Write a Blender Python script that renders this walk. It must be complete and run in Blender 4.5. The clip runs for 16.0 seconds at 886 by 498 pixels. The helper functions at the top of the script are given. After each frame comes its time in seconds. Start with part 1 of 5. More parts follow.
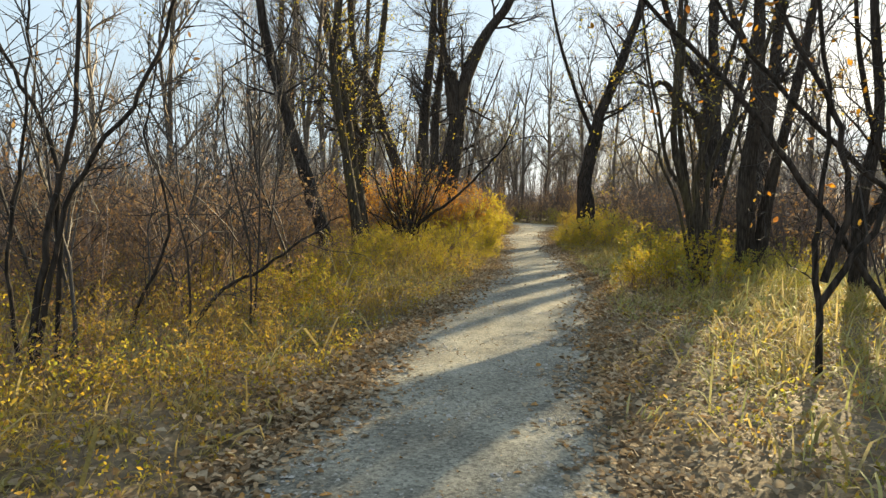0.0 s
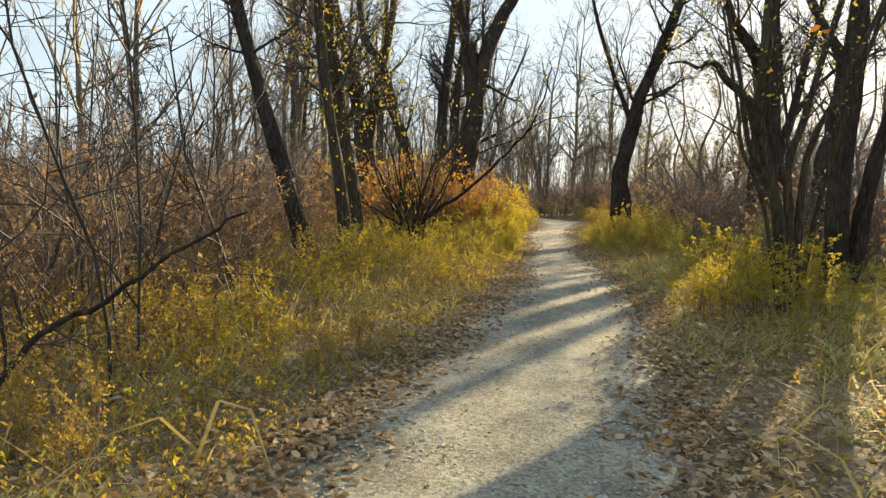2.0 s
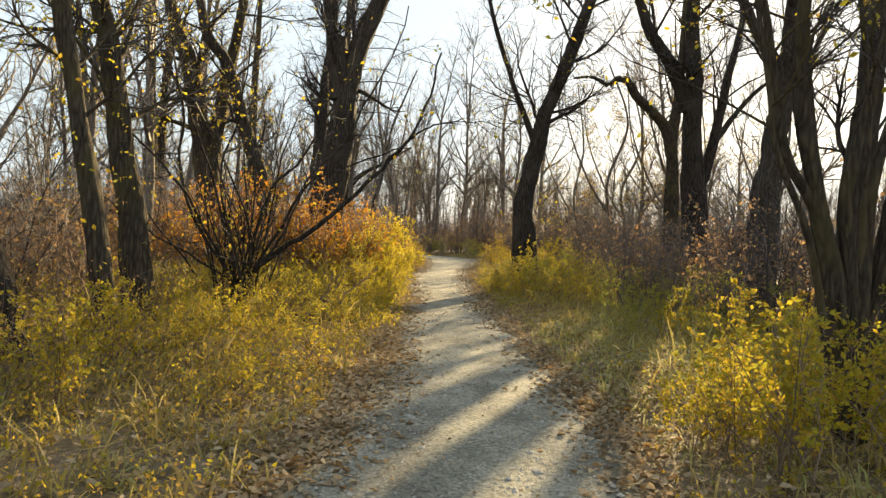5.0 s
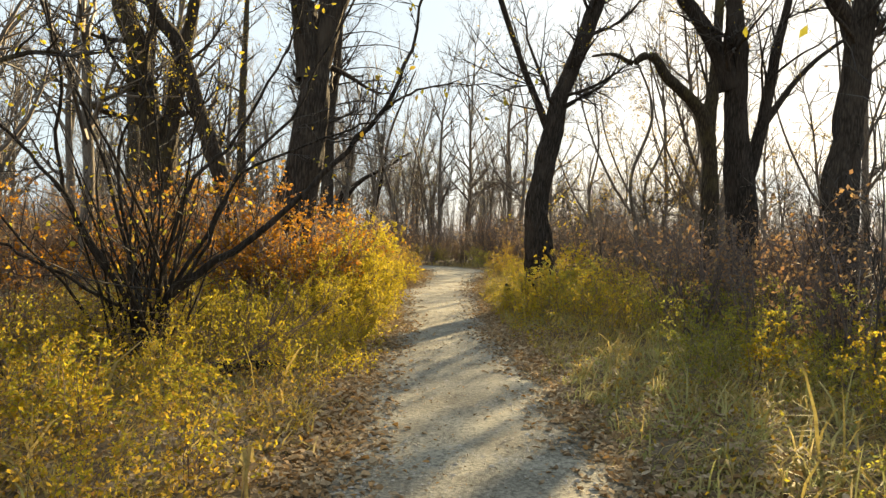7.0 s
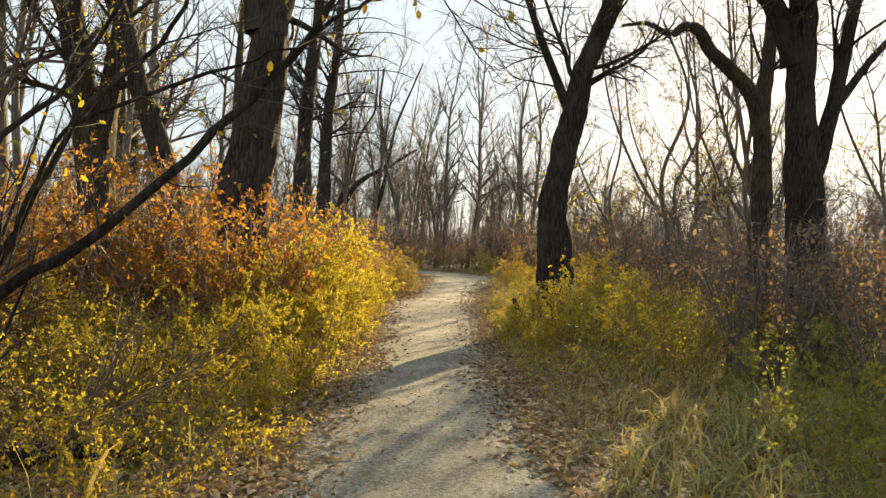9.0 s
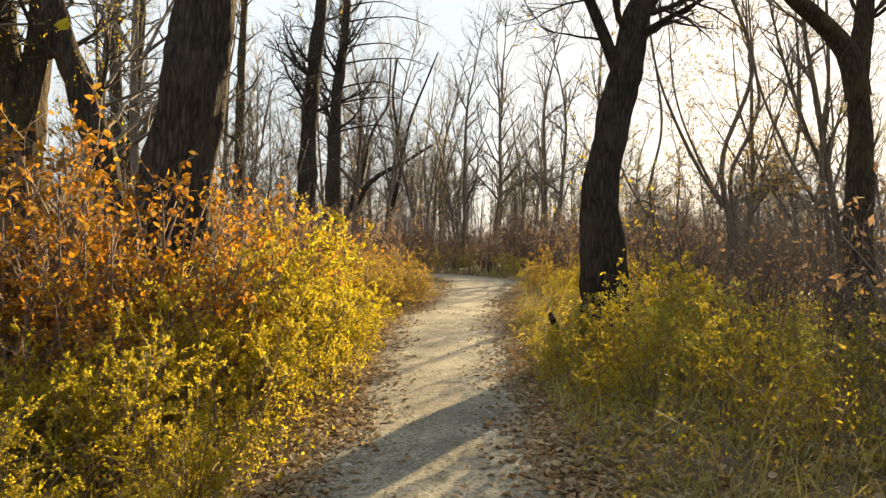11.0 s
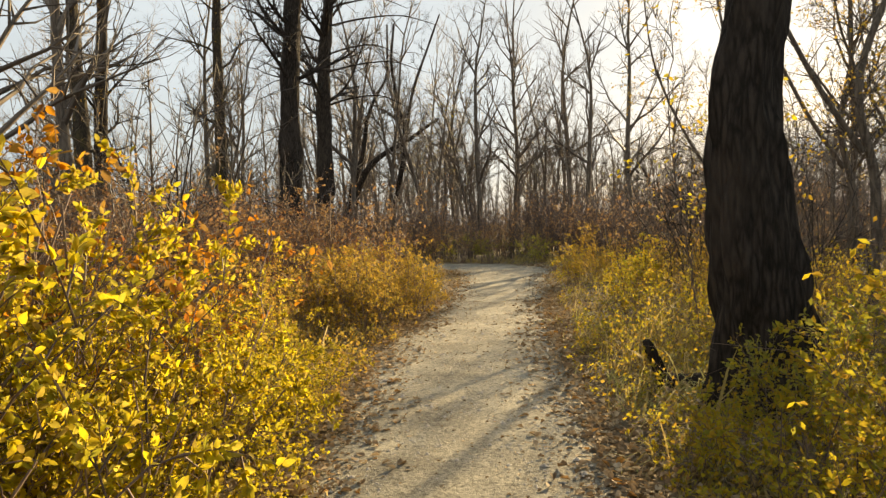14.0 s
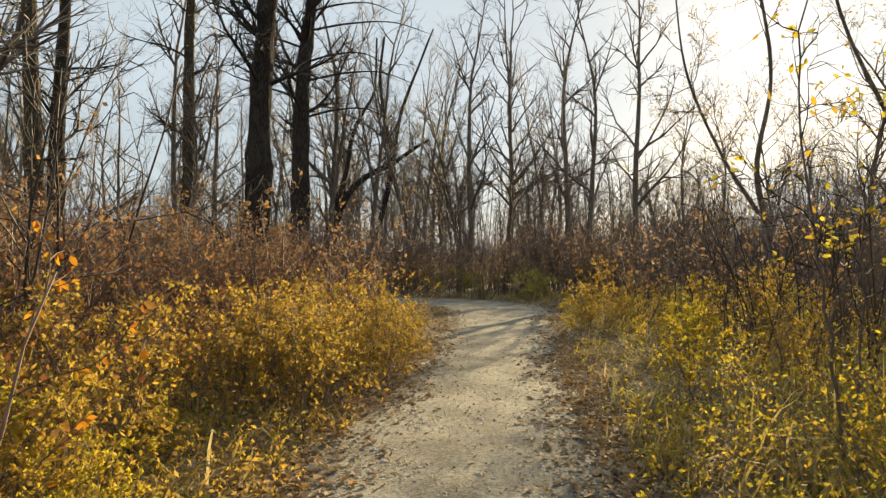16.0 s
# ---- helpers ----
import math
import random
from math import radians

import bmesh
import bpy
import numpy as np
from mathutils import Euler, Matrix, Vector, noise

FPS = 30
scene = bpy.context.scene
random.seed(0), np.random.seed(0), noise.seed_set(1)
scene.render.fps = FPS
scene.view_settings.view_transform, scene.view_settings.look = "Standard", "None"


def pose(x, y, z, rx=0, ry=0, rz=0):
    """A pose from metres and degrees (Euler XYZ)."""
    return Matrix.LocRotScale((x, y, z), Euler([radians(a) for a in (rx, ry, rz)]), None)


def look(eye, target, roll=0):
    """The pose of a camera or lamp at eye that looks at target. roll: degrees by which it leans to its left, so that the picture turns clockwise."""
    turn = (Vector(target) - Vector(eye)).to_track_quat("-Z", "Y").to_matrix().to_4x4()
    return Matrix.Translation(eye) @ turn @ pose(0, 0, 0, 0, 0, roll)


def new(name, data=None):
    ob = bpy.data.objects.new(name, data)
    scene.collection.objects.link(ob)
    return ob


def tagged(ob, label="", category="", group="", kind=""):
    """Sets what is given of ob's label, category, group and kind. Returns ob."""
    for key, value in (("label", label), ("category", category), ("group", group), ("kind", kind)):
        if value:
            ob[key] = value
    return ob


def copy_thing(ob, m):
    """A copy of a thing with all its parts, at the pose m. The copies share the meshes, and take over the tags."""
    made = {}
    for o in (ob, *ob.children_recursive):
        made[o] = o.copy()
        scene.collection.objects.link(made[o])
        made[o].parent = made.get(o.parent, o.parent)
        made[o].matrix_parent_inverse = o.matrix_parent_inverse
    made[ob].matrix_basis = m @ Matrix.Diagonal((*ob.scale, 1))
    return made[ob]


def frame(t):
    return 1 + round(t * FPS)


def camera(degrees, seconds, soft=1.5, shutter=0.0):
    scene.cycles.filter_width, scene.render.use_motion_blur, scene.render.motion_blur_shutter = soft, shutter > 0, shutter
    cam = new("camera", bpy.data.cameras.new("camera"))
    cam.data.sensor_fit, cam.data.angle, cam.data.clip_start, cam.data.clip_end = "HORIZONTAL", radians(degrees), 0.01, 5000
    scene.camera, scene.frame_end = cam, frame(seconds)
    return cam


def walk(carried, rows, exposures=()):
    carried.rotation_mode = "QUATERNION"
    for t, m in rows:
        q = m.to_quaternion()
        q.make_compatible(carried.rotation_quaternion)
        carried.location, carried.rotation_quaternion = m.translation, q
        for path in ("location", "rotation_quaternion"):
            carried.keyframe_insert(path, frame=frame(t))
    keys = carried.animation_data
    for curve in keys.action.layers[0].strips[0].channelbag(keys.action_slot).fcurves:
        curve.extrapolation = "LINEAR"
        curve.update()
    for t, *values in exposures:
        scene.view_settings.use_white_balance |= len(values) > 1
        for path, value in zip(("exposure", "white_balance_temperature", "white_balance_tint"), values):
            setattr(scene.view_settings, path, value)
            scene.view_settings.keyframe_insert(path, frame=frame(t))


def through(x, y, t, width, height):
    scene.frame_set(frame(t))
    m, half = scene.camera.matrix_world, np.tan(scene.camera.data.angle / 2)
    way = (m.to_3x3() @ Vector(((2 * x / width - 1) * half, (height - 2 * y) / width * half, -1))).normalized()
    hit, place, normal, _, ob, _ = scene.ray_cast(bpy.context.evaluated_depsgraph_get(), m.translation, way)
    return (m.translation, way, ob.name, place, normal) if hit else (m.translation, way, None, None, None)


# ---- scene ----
cam = camera(65.5, 16.0, soft=1.4)
ROWS = [
    (0.0, -0.000, -0.000, 1.521, 0.00, -4.25, -1.76),
    (0.5, 0.030, 0.737, 1.498, 1.17, -7.46, -2.52),
    (1.0, 0.099, 1.484, 1.494, 1.51, -9.46, -2.15),
    (1.5, 0.128, 2.212, 1.490, 2.35, -8.38, -2.66),
    (2.0, 0.231, 2.948, 1.496, 1.85, -4.97, -2.90),
    (2.5, 0.273, 3.680, 1.500, 1.36, -4.81, -3.66),
    (3.0, 0.335, 4.421, 1.496, -0.39, -4.74, -2.51),
    (3.5, 0.411, 5.168, 1.504, -3.65, -4.83, -2.32),
    (4.0, 0.532, 5.904, 1.491, -6.91, -4.89, -1.99),
    (4.5, 0.638, 6.637, 1.501, -6.70, -1.45, -4.18),
    (4.7, 0.688, 6.931, 1.508, -7.15, -1.68, -3.56),
    (6.8, 1.262, 10.044, 1.504, -6.93, -0.56, -1.98),
    (7.0, 1.314, 10.336, 1.484, -6.72, -0.92, -1.89),
    (7.5, 1.460, 11.054, 1.495, -5.85, -0.72, -3.51),
    (8.0, 1.661, 11.761, 1.493, -6.33, -1.34, -3.83),
    (8.5, 1.818, 12.471, 1.497, -4.36, -1.27, -5.49),
    (9.0, 1.960, 13.162, 1.506, -5.82, -0.70, -2.84),
    (9.2, 1.994, 13.441, 1.517, -5.64, -0.71, -2.61),
    (11.3, 2.367, 16.389, 1.522, -3.24, -0.76, -1.29),
    (11.5, 2.399, 16.686, 1.512, -1.74, -0.53, -1.33),
    (12.0, 2.496, 17.446, 1.491, -0.71, -1.66, -0.85),
    (12.5, 2.577, 18.229, 1.503, -0.16, 0.44, -0.67),
    (13.0, 2.630, 18.970, 1.503, -1.51, -0.57, 1.09),
    (13.5, 2.650, 19.737, 1.489, 0.36, -1.59, 1.32),
    (14.0, 2.700, 20.507, 1.494, -2.91, -2.01, 1.39),
    (14.5, 2.691, 21.280, 1.502, -2.39, -1.14, 0.52),
    (15.0, 2.710, 22.040, 1.489, -2.67, -0.02, 0.84),
    (15.5, 2.757, 22.796, 1.494, -2.45, 0.40, -0.09),
    (16.0, 2.881, 23.524, 1.502, -3.97, 0.40, -0.48),
]
EXPOSURES = [(0.0, 1.48, 6800, 6), (4.0, 1.7, 7500, 9), (7.5, 1.6, 7550, 9), (11.5, 1.6, 8100, 12), (14.0, 1.34, 8200, 12), (16.0, 1.18, 7450, 10)]
walk(cam, [(t, pose(x, y, z, 90 + pitch, roll, yaw)) for t, x, y, z, yaw, pitch, roll in ROWS], EXPOSURES)

# ---------------- daylight ----------------
SUN_AZ, SUN_EL = 31.0, 16.7          # degrees, clockwise from +y
world = bpy.data.worlds.new("sky")
scene.world = world
world.use_nodes = True
wn, wl = world.node_tree.nodes, world.node_tree.links
wn.clear()
sky = wn.new("ShaderNodeTexSky")
sky.sky_type = "NISHITA"
sky.sun_disc = False
sky.sun_elevation, sky.sun_rotation = radians(SUN_EL), radians(SUN_AZ)
sky.air_density, sky.dust_density, sky.ozone_density = 1.0, 1.0, 1.5
# thin high cloud that whitens the sky all over
cloud = wn.new("ShaderNodeTexNoise")
cloud.inputs["Scale"].default_value, cloud.inputs["Detail"].default_value = 2.2, 7.0
cco = wn.new("ShaderNodeTexCoord")
cmap = wn.new("ShaderNodeMapping")
cmap.inputs["Scale"].default_value = (1.0, 1.6, 4.0)
wl.new(cco.outputs["Generated"], cmap.inputs["Vector"])
wl.new(cmap.outputs["Vector"], cloud.inputs["Vector"])
cramp = wn.new("ShaderNodeMapRange")
cramp.inputs["From Min"].default_value, cramp.inputs["From Max"].default_value = 0.3, 0.75
cramp.inputs["To Min"].default_value, cramp.inputs["To Max"].default_value = 0.62, 0.96
wl.new(cloud.outputs["Fac"], cramp.inputs["Value"])
cmix = wn.new("ShaderNodeMixRGB")
cmix.inputs["Color2"].default_value = (7.2, 8.9, 10.8, 1)
wl.new(cramp.outputs["Result"], cmix.inputs["Fac"])
wl.new(sky.outputs["Color"], cmix.inputs["Color1"])
bg = wn.new("ShaderNodeBackground")
bg.inputs["Strength"].default_value = 0.04
wout = wn.new("ShaderNodeOutputWorld")
wl.new(cmix.outputs["Color"], bg.inputs["Color"])
wl.new(bg.outputs["Background"], wout.inputs["Surface"])

sun_data = bpy.data.lights.new("sun", "SUN")
sun_data.energy, sun_data.angle, sun_data.color = 5.0, radians(0.6), (1.0, 0.81, 0.5)
sun = new("sun", sun_data)
a, e = radians(SUN_AZ), radians(SUN_EL)
sun.matrix_world = look((60 * math.sin(a), 60 * math.cos(a), 30), (60 * math.sin(a) - math.sin(a) * math.cos(e), 60 * math.cos(a) - math.cos(a) * math.cos(e), 30 - math.sin(e)))


# ---------------- materials ----------------
def material(name):
    m = bpy.data.materials.new(name)
    m.use_nodes = True
    m.node_tree.nodes.clear()
    return m, m.node_tree.nodes, m.node_tree.links


def ramp(nodes, stops):
    r = nodes.new("ShaderNodeValToRGB")
    els = r.color_ramp.elements
    while len(els) < len(stops):
        els.new(0.5)
    for el, (p, c) in zip(els, stops):
        el.position, el.color = p, (*c, 1)
    return r


def coords(nodes, links, scale):
    co = nodes.new("ShaderNodeTexCoord")
    mp = nodes.new("ShaderNodeMapping")
    mp.inputs["Scale"].default_value = scale
    links.new(co.outputs["Object"], mp.inputs["Vector"])
    return mp.outputs["Vector"]


def noise_tex(nodes, links, vec, scale, detail=6.0, rough=0.6):
    n = nodes.new("ShaderNodeTexNoise")
    n.inputs["Scale"].default_value, n.inputs["Detail"].default_value, n.inputs["Roughness"].default_value = scale, detail, rough
    links.new(vec, n.inputs["Vector"])
    return n.outputs["Fac"]


def leaf_material(name, colours, through=0.45, gloss=0.65):
    """Thin leaves: each leaf its own tone, and light passes through."""
    m, n, l = material(name)
    geo = n.new("ShaderNodeNewGeometry")
    r = ramp(n, [(i / max(1, len(colours) - 1), c) for i, c in enumerate(colours)])
    l.new(geo.outputs["Random Per Island"], r.inputs["Fac"])
    vec = coords(n, l, (1, 1, 1))
    spot = noise_tex(n, l, vec, 55.0, 3.0)
    dark = n.new("ShaderNodeMixRGB")
    dark.blend_type = "MULTIPLY"
    mr = ramp(n, [(0.3, (0.55, 0.5, 0.42)), (0.6, (1, 1, 1))])
    l.new(spot, mr.inputs["Fac"])
    dark.inputs["Fac"].default_value = 0.6
    l.new(r.outputs["Color"], dark.inputs["Color1"])
    l.new(mr.outputs["Color"], dark.inputs["Color2"])
    p = n.new("ShaderNodeBsdfPrincipled")
    p.inputs["Roughness"].default_value = gloss
    p.inputs["Specular IOR Level"].default_value = 0.12
    l.new(dark.outputs["Color"], p.inputs["Base Color"])
    t = n.new("ShaderNodeBsdfTranslucent")
    l.new(dark.outputs["Color"], t.inputs["Color"])
    mix = n.new("ShaderNodeMixShader")
    mix.inputs["Fac"].default_value = through
    l.new(p.outputs["BSDF"], mix.inputs[1])
    l.new(t.outputs["BSDF"], mix.inputs[2])
    out = n.new("ShaderNodeOutputMaterial")
    l.new(mix.outputs["Shader"], out.inputs["Surface"])
    return m


def bark_material(name, dark, mid, light, scale=1.0, bump=0.7, moss=None):
    m, n, l = material(name)
    vec = coords(n, l, (9 * scale, 9 * scale, 1.6 * scale))
    big = coords(n, l, (1.3, 1.3, 0.7))
    vor = n.new("ShaderNodeTexVoronoi")
    vor.feature = "DISTANCE_TO_EDGE"
    vor.inputs["Scale"].default_value = 2.2
    l.new(vec, vor.inputs["Vector"])
    fine = noise_tex(n, l, vec, 3.0, 8.0, 0.7)
    broad = noise_tex(n, l, big, 1.6, 4.0)
    add = n.new("ShaderNodeMath")
    add.operation = "MULTIPLY_ADD"
    add.inputs[1].default_value = 0.9
    l.new(vor.outputs["Distance"], add.inputs[0])
    l.new(fine, add.inputs[2])
    r = ramp(n, [(0.32, dark), (0.55, mid), (0.85, light)])
    l.new(add.outputs["Value"], r.inputs["Fac"])
    mx = n.new("ShaderNodeMixRGB")
    br = ramp(n, [(0.5, (0, 0, 0)), (0.72, (1, 1, 1))])
    l.new(broad, br.inputs["Fac"])
    l.new(br.outputs["Color"], mx.inputs["Fac"])
    l.new(r.outputs["Color"], mx.inputs["Color1"])
    mx.inputs["Color2"].default_value = (*(moss or light), 1)
    p = n.new("ShaderNodeBsdfPrincipled")
    p.inputs["Roughness"].default_value = 0.92
    p.inputs["Specular IOR Level"].default_value = 0.2
    l.new(mx.outputs["Color"], p.inputs["Base Color"])
    b = n.new("ShaderNodeBump")
    b.inputs["Strength"].default_value, b.inputs["Distance"].default_value = bump, 0.05
    l.new(add.outputs["Value"], b.inputs["Height"])
    l.new(b.outputs["Normal"], p.inputs["Normal"])
    out = n.new("ShaderNodeOutputMaterial")
    l.new(p.outputs["BSDF"], out.inputs["Surface"])
    return m


def twig_material(name, dark, light):
    m, n, l = material(name)
    geo = n.new("ShaderNodeNewGeometry")
    r = ramp(n, [(0.0, dark), (1.0, light)])
    l.new(geo.outputs["Random Per Island"], r.inputs["Fac"])
    vec = coords(n, l, (30, 30, 8))
    nz = noise_tex(n, l, vec, 2.0, 3.0)
    mx = n.new("ShaderNodeMixRGB")
    mx.blend_type = "MULTIPLY"
    mx.inputs["Fac"].default_value = 0.7
    rr = ramp(n, [(0.3, (0.5, 0.5, 0.5)), (0.7, (1.15, 1.12, 1.1))])
    l.new(nz, rr.inputs["Fac"])
    l.new(r.outputs["Color"], mx.inputs["Color1"])
    l.new(rr.outputs["Color"], mx.inputs["Color2"])
    p = n.new("ShaderNodeBsdfPrincipled")
    p.inputs["Roughness"].default_value = 0.7
    l.new(mx.outputs["Color"], p.inputs["Base Color"])
    out = n.new("ShaderNodeOutputMaterial")
    l.new(p.outputs["BSDF"], out.inputs["Surface"])
    return m


def ground_material(name, stops, scales, speck, bump, speck_scale=90.0):
    """Earth or gravel: broad patches, fine grain and single specks."""
    m, n, l = material(name)
    vec = coords(n, l, (1, 1, 1))
    broad = noise_tex(n, l, vec, scales[0], 5.0)
    fine = noise_tex(n, l, vec, scales[1], 8.0, 0.75)
    add = n.new("ShaderNodeMath")
    add.operation = "MULTIPLY_ADD"
    add.inputs[1].default_value = 0.45
    l.new(broad, add.inputs[0])
    half = n.new("ShaderNodeMath")
    half.operation = "MULTIPLY"
    half.inputs[1].default_value = 0.6
    l.new(fine, half.inputs[0])
    l.new(half.outputs["Value"], add.inputs[2])
    r = ramp(n, stops)
    l.new(add.outputs["Value"], r.inputs["Fac"])
    vor = n.new("ShaderNodeTexVoronoi")
    vor.inputs["Scale"].default_value = speck_scale
    l.new(vec, vor.inputs["Vector"])
    vr = ramp(n, [(0.0, (0, 0, 0)), (0.62, (0, 0, 0)), (0.8, (1, 1, 1))])
    l.new(vor.outputs["Color"], vr.inputs["Fac"])
    mx = n.new("ShaderNodeMixRGB")
    mx.inputs["Color2"].default_value = (*speck, 1)
    sc = n.new("ShaderNodeMath")
    sc.operation = "MULTIPLY"
    sc.inputs[1].default_value = 0.6
    l.new(vr.outputs["Color"], sc.inputs[0])
    l.new(sc.outputs["Value"], mx.inputs["Fac"])
    l.new(r.outputs["Color"], mx.inputs["Color1"])
    p = n.new("ShaderNodeBsdfPrincipled")
    p.inputs["Roughness"].default_value = 0.95
    l.new(mx.outputs["Color"], p.inputs["Base Color"])
    b = n.new("ShaderNodeBump")
    b.inputs["Strength"].default_value, b.inputs["Distance"].default_value = bump, 0.012
    hs = n.new("ShaderNodeMath")
    hs.operation = "MULTIPLY_ADD"
    hs.inputs[1].default_value = 0.18
    l.new(vor.outputs["Distance"], hs.inputs[0])
    l.new(fine, hs.inputs[2])
    l.new(hs.outputs["Value"], b.inputs["Height"])
    l.new(b.outputs["Normal"], p.inputs["Normal"])
    out = n.new("ShaderNodeOutputMaterial")
    l.new(p.outputs["BSDF"], out.inputs["Surface"])
    return m


M_GROUND = ground_material("forest_soil", [(0.25, (0.055, 0.04, 0.026)), (0.5, (0.12, 0.09, 0.055)), (0.75, (0.2, 0.155, 0.085))], (1.5, 24.0), (0.28, 0.2, 0.11), 0.8, 34.0)
M_PATH = ground_material("packed_gravel", [(0.4, (0.075, 0.071, 0.057)), (0.5, (0.18, 0.17, 0.136)), (0.61, (0.33, 0.313, 0.25))], (1.3, 34.0), (0.055, 0.05, 0.04), 0.8, 48.0)
# near barks: colours lowered to hold the backlit shade of the trunks
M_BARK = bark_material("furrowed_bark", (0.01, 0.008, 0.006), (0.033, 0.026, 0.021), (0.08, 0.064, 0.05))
M_BARK_SHADE = bark_material("shade_darkened_bark", (0.009, 0.007, 0.006), (0.025, 0.02, 0.016), (0.065, 0.052, 0.043))
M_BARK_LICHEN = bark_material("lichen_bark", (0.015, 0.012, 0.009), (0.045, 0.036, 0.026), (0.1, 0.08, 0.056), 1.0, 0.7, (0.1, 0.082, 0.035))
# far bark: grey, made paler in place of distance haze
M_BARK_FAR = bark_material("hazed_grey_bark", (0.06, 0.05, 0.042), (0.125, 0.105, 0.086), (0.21, 0.18, 0.15), 0.8, 0.4)
M_TWIG = twig_material("grey_twigs", (0.1, 0.082, 0.068), (0.25, 0.21, 0.17))
M_TWIG_BRUSH = twig_material("brush_twigs", (0.085, 0.062, 0.055), (0.2, 0.155, 0.135))
M_TWIG_DARK = twig_material("dark_twigs", (0.022, 0.018, 0.016), (0.06, 0.05, 0.043))
M_TWIG_RED = twig_material("red_twigs", (0.11, 0.075, 0.058), (0.27, 0.19, 0.145))
M_TWIG_PALE = twig_material("pale_stalks", (0.2, 0.155, 0.09), (0.38, 0.31, 0.18))
M_LEAF_YELLOW = leaf_material("yellow_leaves", [(0.56, 0.49, 0.04), (0.68, 0.57, 0.045), (0.58, 0.41, 0.04), (0.42, 0.41, 0.055), (0.42, 0.3, 0.07), (0.7, 0.61, 0.1)], 0.66)
M_LEAF_GOLD = leaf_material("golden_green_leaves", [(0.42, 0.38, 0.045), (0.6, 0.48, 0.045), (0.32, 0.33, 0.06), (0.62, 0.42, 0.045), (0.4, 0.27, 0.06)], 0.62)
M_LEAF_ORANGE = leaf_material("orange_leaves", [(0.5, 0.2, 0.025), (0.6, 0.3, 0.03), (0.34, 0.13, 0.03), (0.3, 0.18, 0.06), (0.72, 0.42, 0.05)], 0.6)
M_LEAF_RUST = leaf_material("rusty_leaves", [(0.3, 0.17, 0.09), (0.42, 0.24, 0.11), (0.32, 0.22, 0.14), (0.5, 0.3, 0.11), (0.4, 0.31, 0.2)], 0.5)
M_LEAF_RED = leaf_material("red_brown_leaves", [(0.2, 0.08, 0.045), (0.34, 0.13, 0.05), (0.26, 0.15, 0.08), (0.4, 0.2, 0.06), (0.3, 0.2, 0.1)], 0.5)
M_LEAF_GREEN = leaf_material("dull_green_leaves", [(0.22, 0.25, 0.06), (0.36, 0.37, 0.08), (0.5, 0.43, 0.07), (0.3, 0.26, 0.08)], 0.58)
M_LITTER = leaf_material("fallen_leaves", [(0.18, 0.12, 0.07), (0.34, 0.25, 0.16), (0.44, 0.36, 0.25), (0.24, 0.14, 0.06), (0.52, 0.44, 0.32), (0.42, 0.22, 0.06)], 0.25, 0.75)
M_LEAF_AMBER = leaf_material("amber_leaves", [(0.46, 0.29, 0.06), (0.56, 0.4, 0.07), (0.38, 0.24, 0.08), (0.36, 0.31, 0.07), (0.6, 0.37, 0.06)], 0.6)
M_GRASS_DRY = leaf_material("dry_grass", [(0.38, 0.29, 0.11), (0.54, 0.42, 0.18), (0.46, 0.37, 0.12), (0.3, 0.25, 0.09), (0.62, 0.51, 0.26)], 0.55)
M_GRASS_GREEN = leaf_material("yellow_green_grass", [(0.3, 0.32, 0.12), (0.42, 0.42, 0.16), (0.54, 0.48, 0.22), (0.38, 0.37, 0.17)], 0.45)
M_STONE = ground_material("path_pebbles", [(0.3, (0.2, 0.18, 0.16)), (0.5, (0.34, 0.32, 0.29)), (0.7, (0.46, 0.43, 0.39))], (9.0, 60.0), (0.2, 0.18, 0.16), 0.3)


# ---------------- geometry kit ----------------
class Geo:
    """Gathers vertices, quads and triangles and makes one mesh of them."""

    def __init__(self):
        self.v, self.q, self.t, self.n = [], [], [], 0

    def add(self, v, quads=None, tris=None):
        self.v.append(np.asarray(v, dtype=np.float32).reshape(-1, 3))
        if quads is not None and len(quads):
            self.q.append(np.asarray(quads, dtype=np.int32).reshape(-1, 4) + self.n)
        if tris is not None and len(tris):
            self.t.append(np.asarray(tris, dtype=np.int32).reshape(-1, 3) + self.n)
        self.n += len(self.v[-1])

    def mesh(self, name, mat, smooth=True):
        v = np.concatenate(self.v) if self.v else np.zeros((0, 3), np.float32)
        q = np.concatenate(self.q) if self.q else np.zeros((0, 4), np.int32)
        t = np.concatenate(self.t) if self.t else np.zeros((0, 3), np.int32)
        me = bpy.data.meshes.new(name)
        me.vertices.add(len(v))
        me.vertices.foreach_set("co", v.ravel())
        me.loops.add(q.size + t.size)
        me.loops.foreach_set("vertex_index", np.concatenate([q.ravel(), t.ravel()]))
        me.polygons.add(len(q) + len(t))
        me.polygons.foreach_set("loop_start", np.concatenate([np.arange(len(q)) * 4, q.size + np.arange(len(t)) * 3]).astype(np.int32))
        if smooth:
            me.polygons.foreach_set("use_smooth", np.ones(len(q) + len(t), dtype=bool))
        me.materials.append(mat)
        me.update(calc_edges=True)
        return me


def part(name, geo, mat, parent, label="", smooth=True):
    ob = new(name, geo.mesh(name, mat, smooth))
    ob.parent = parent
    if label:
        tagged(ob, label)
    if name in ("twig_mass", "crown", "foliage", "stem_clump", "shoot_clump"):
        tagged(ob, kind="stuff")
    return ob


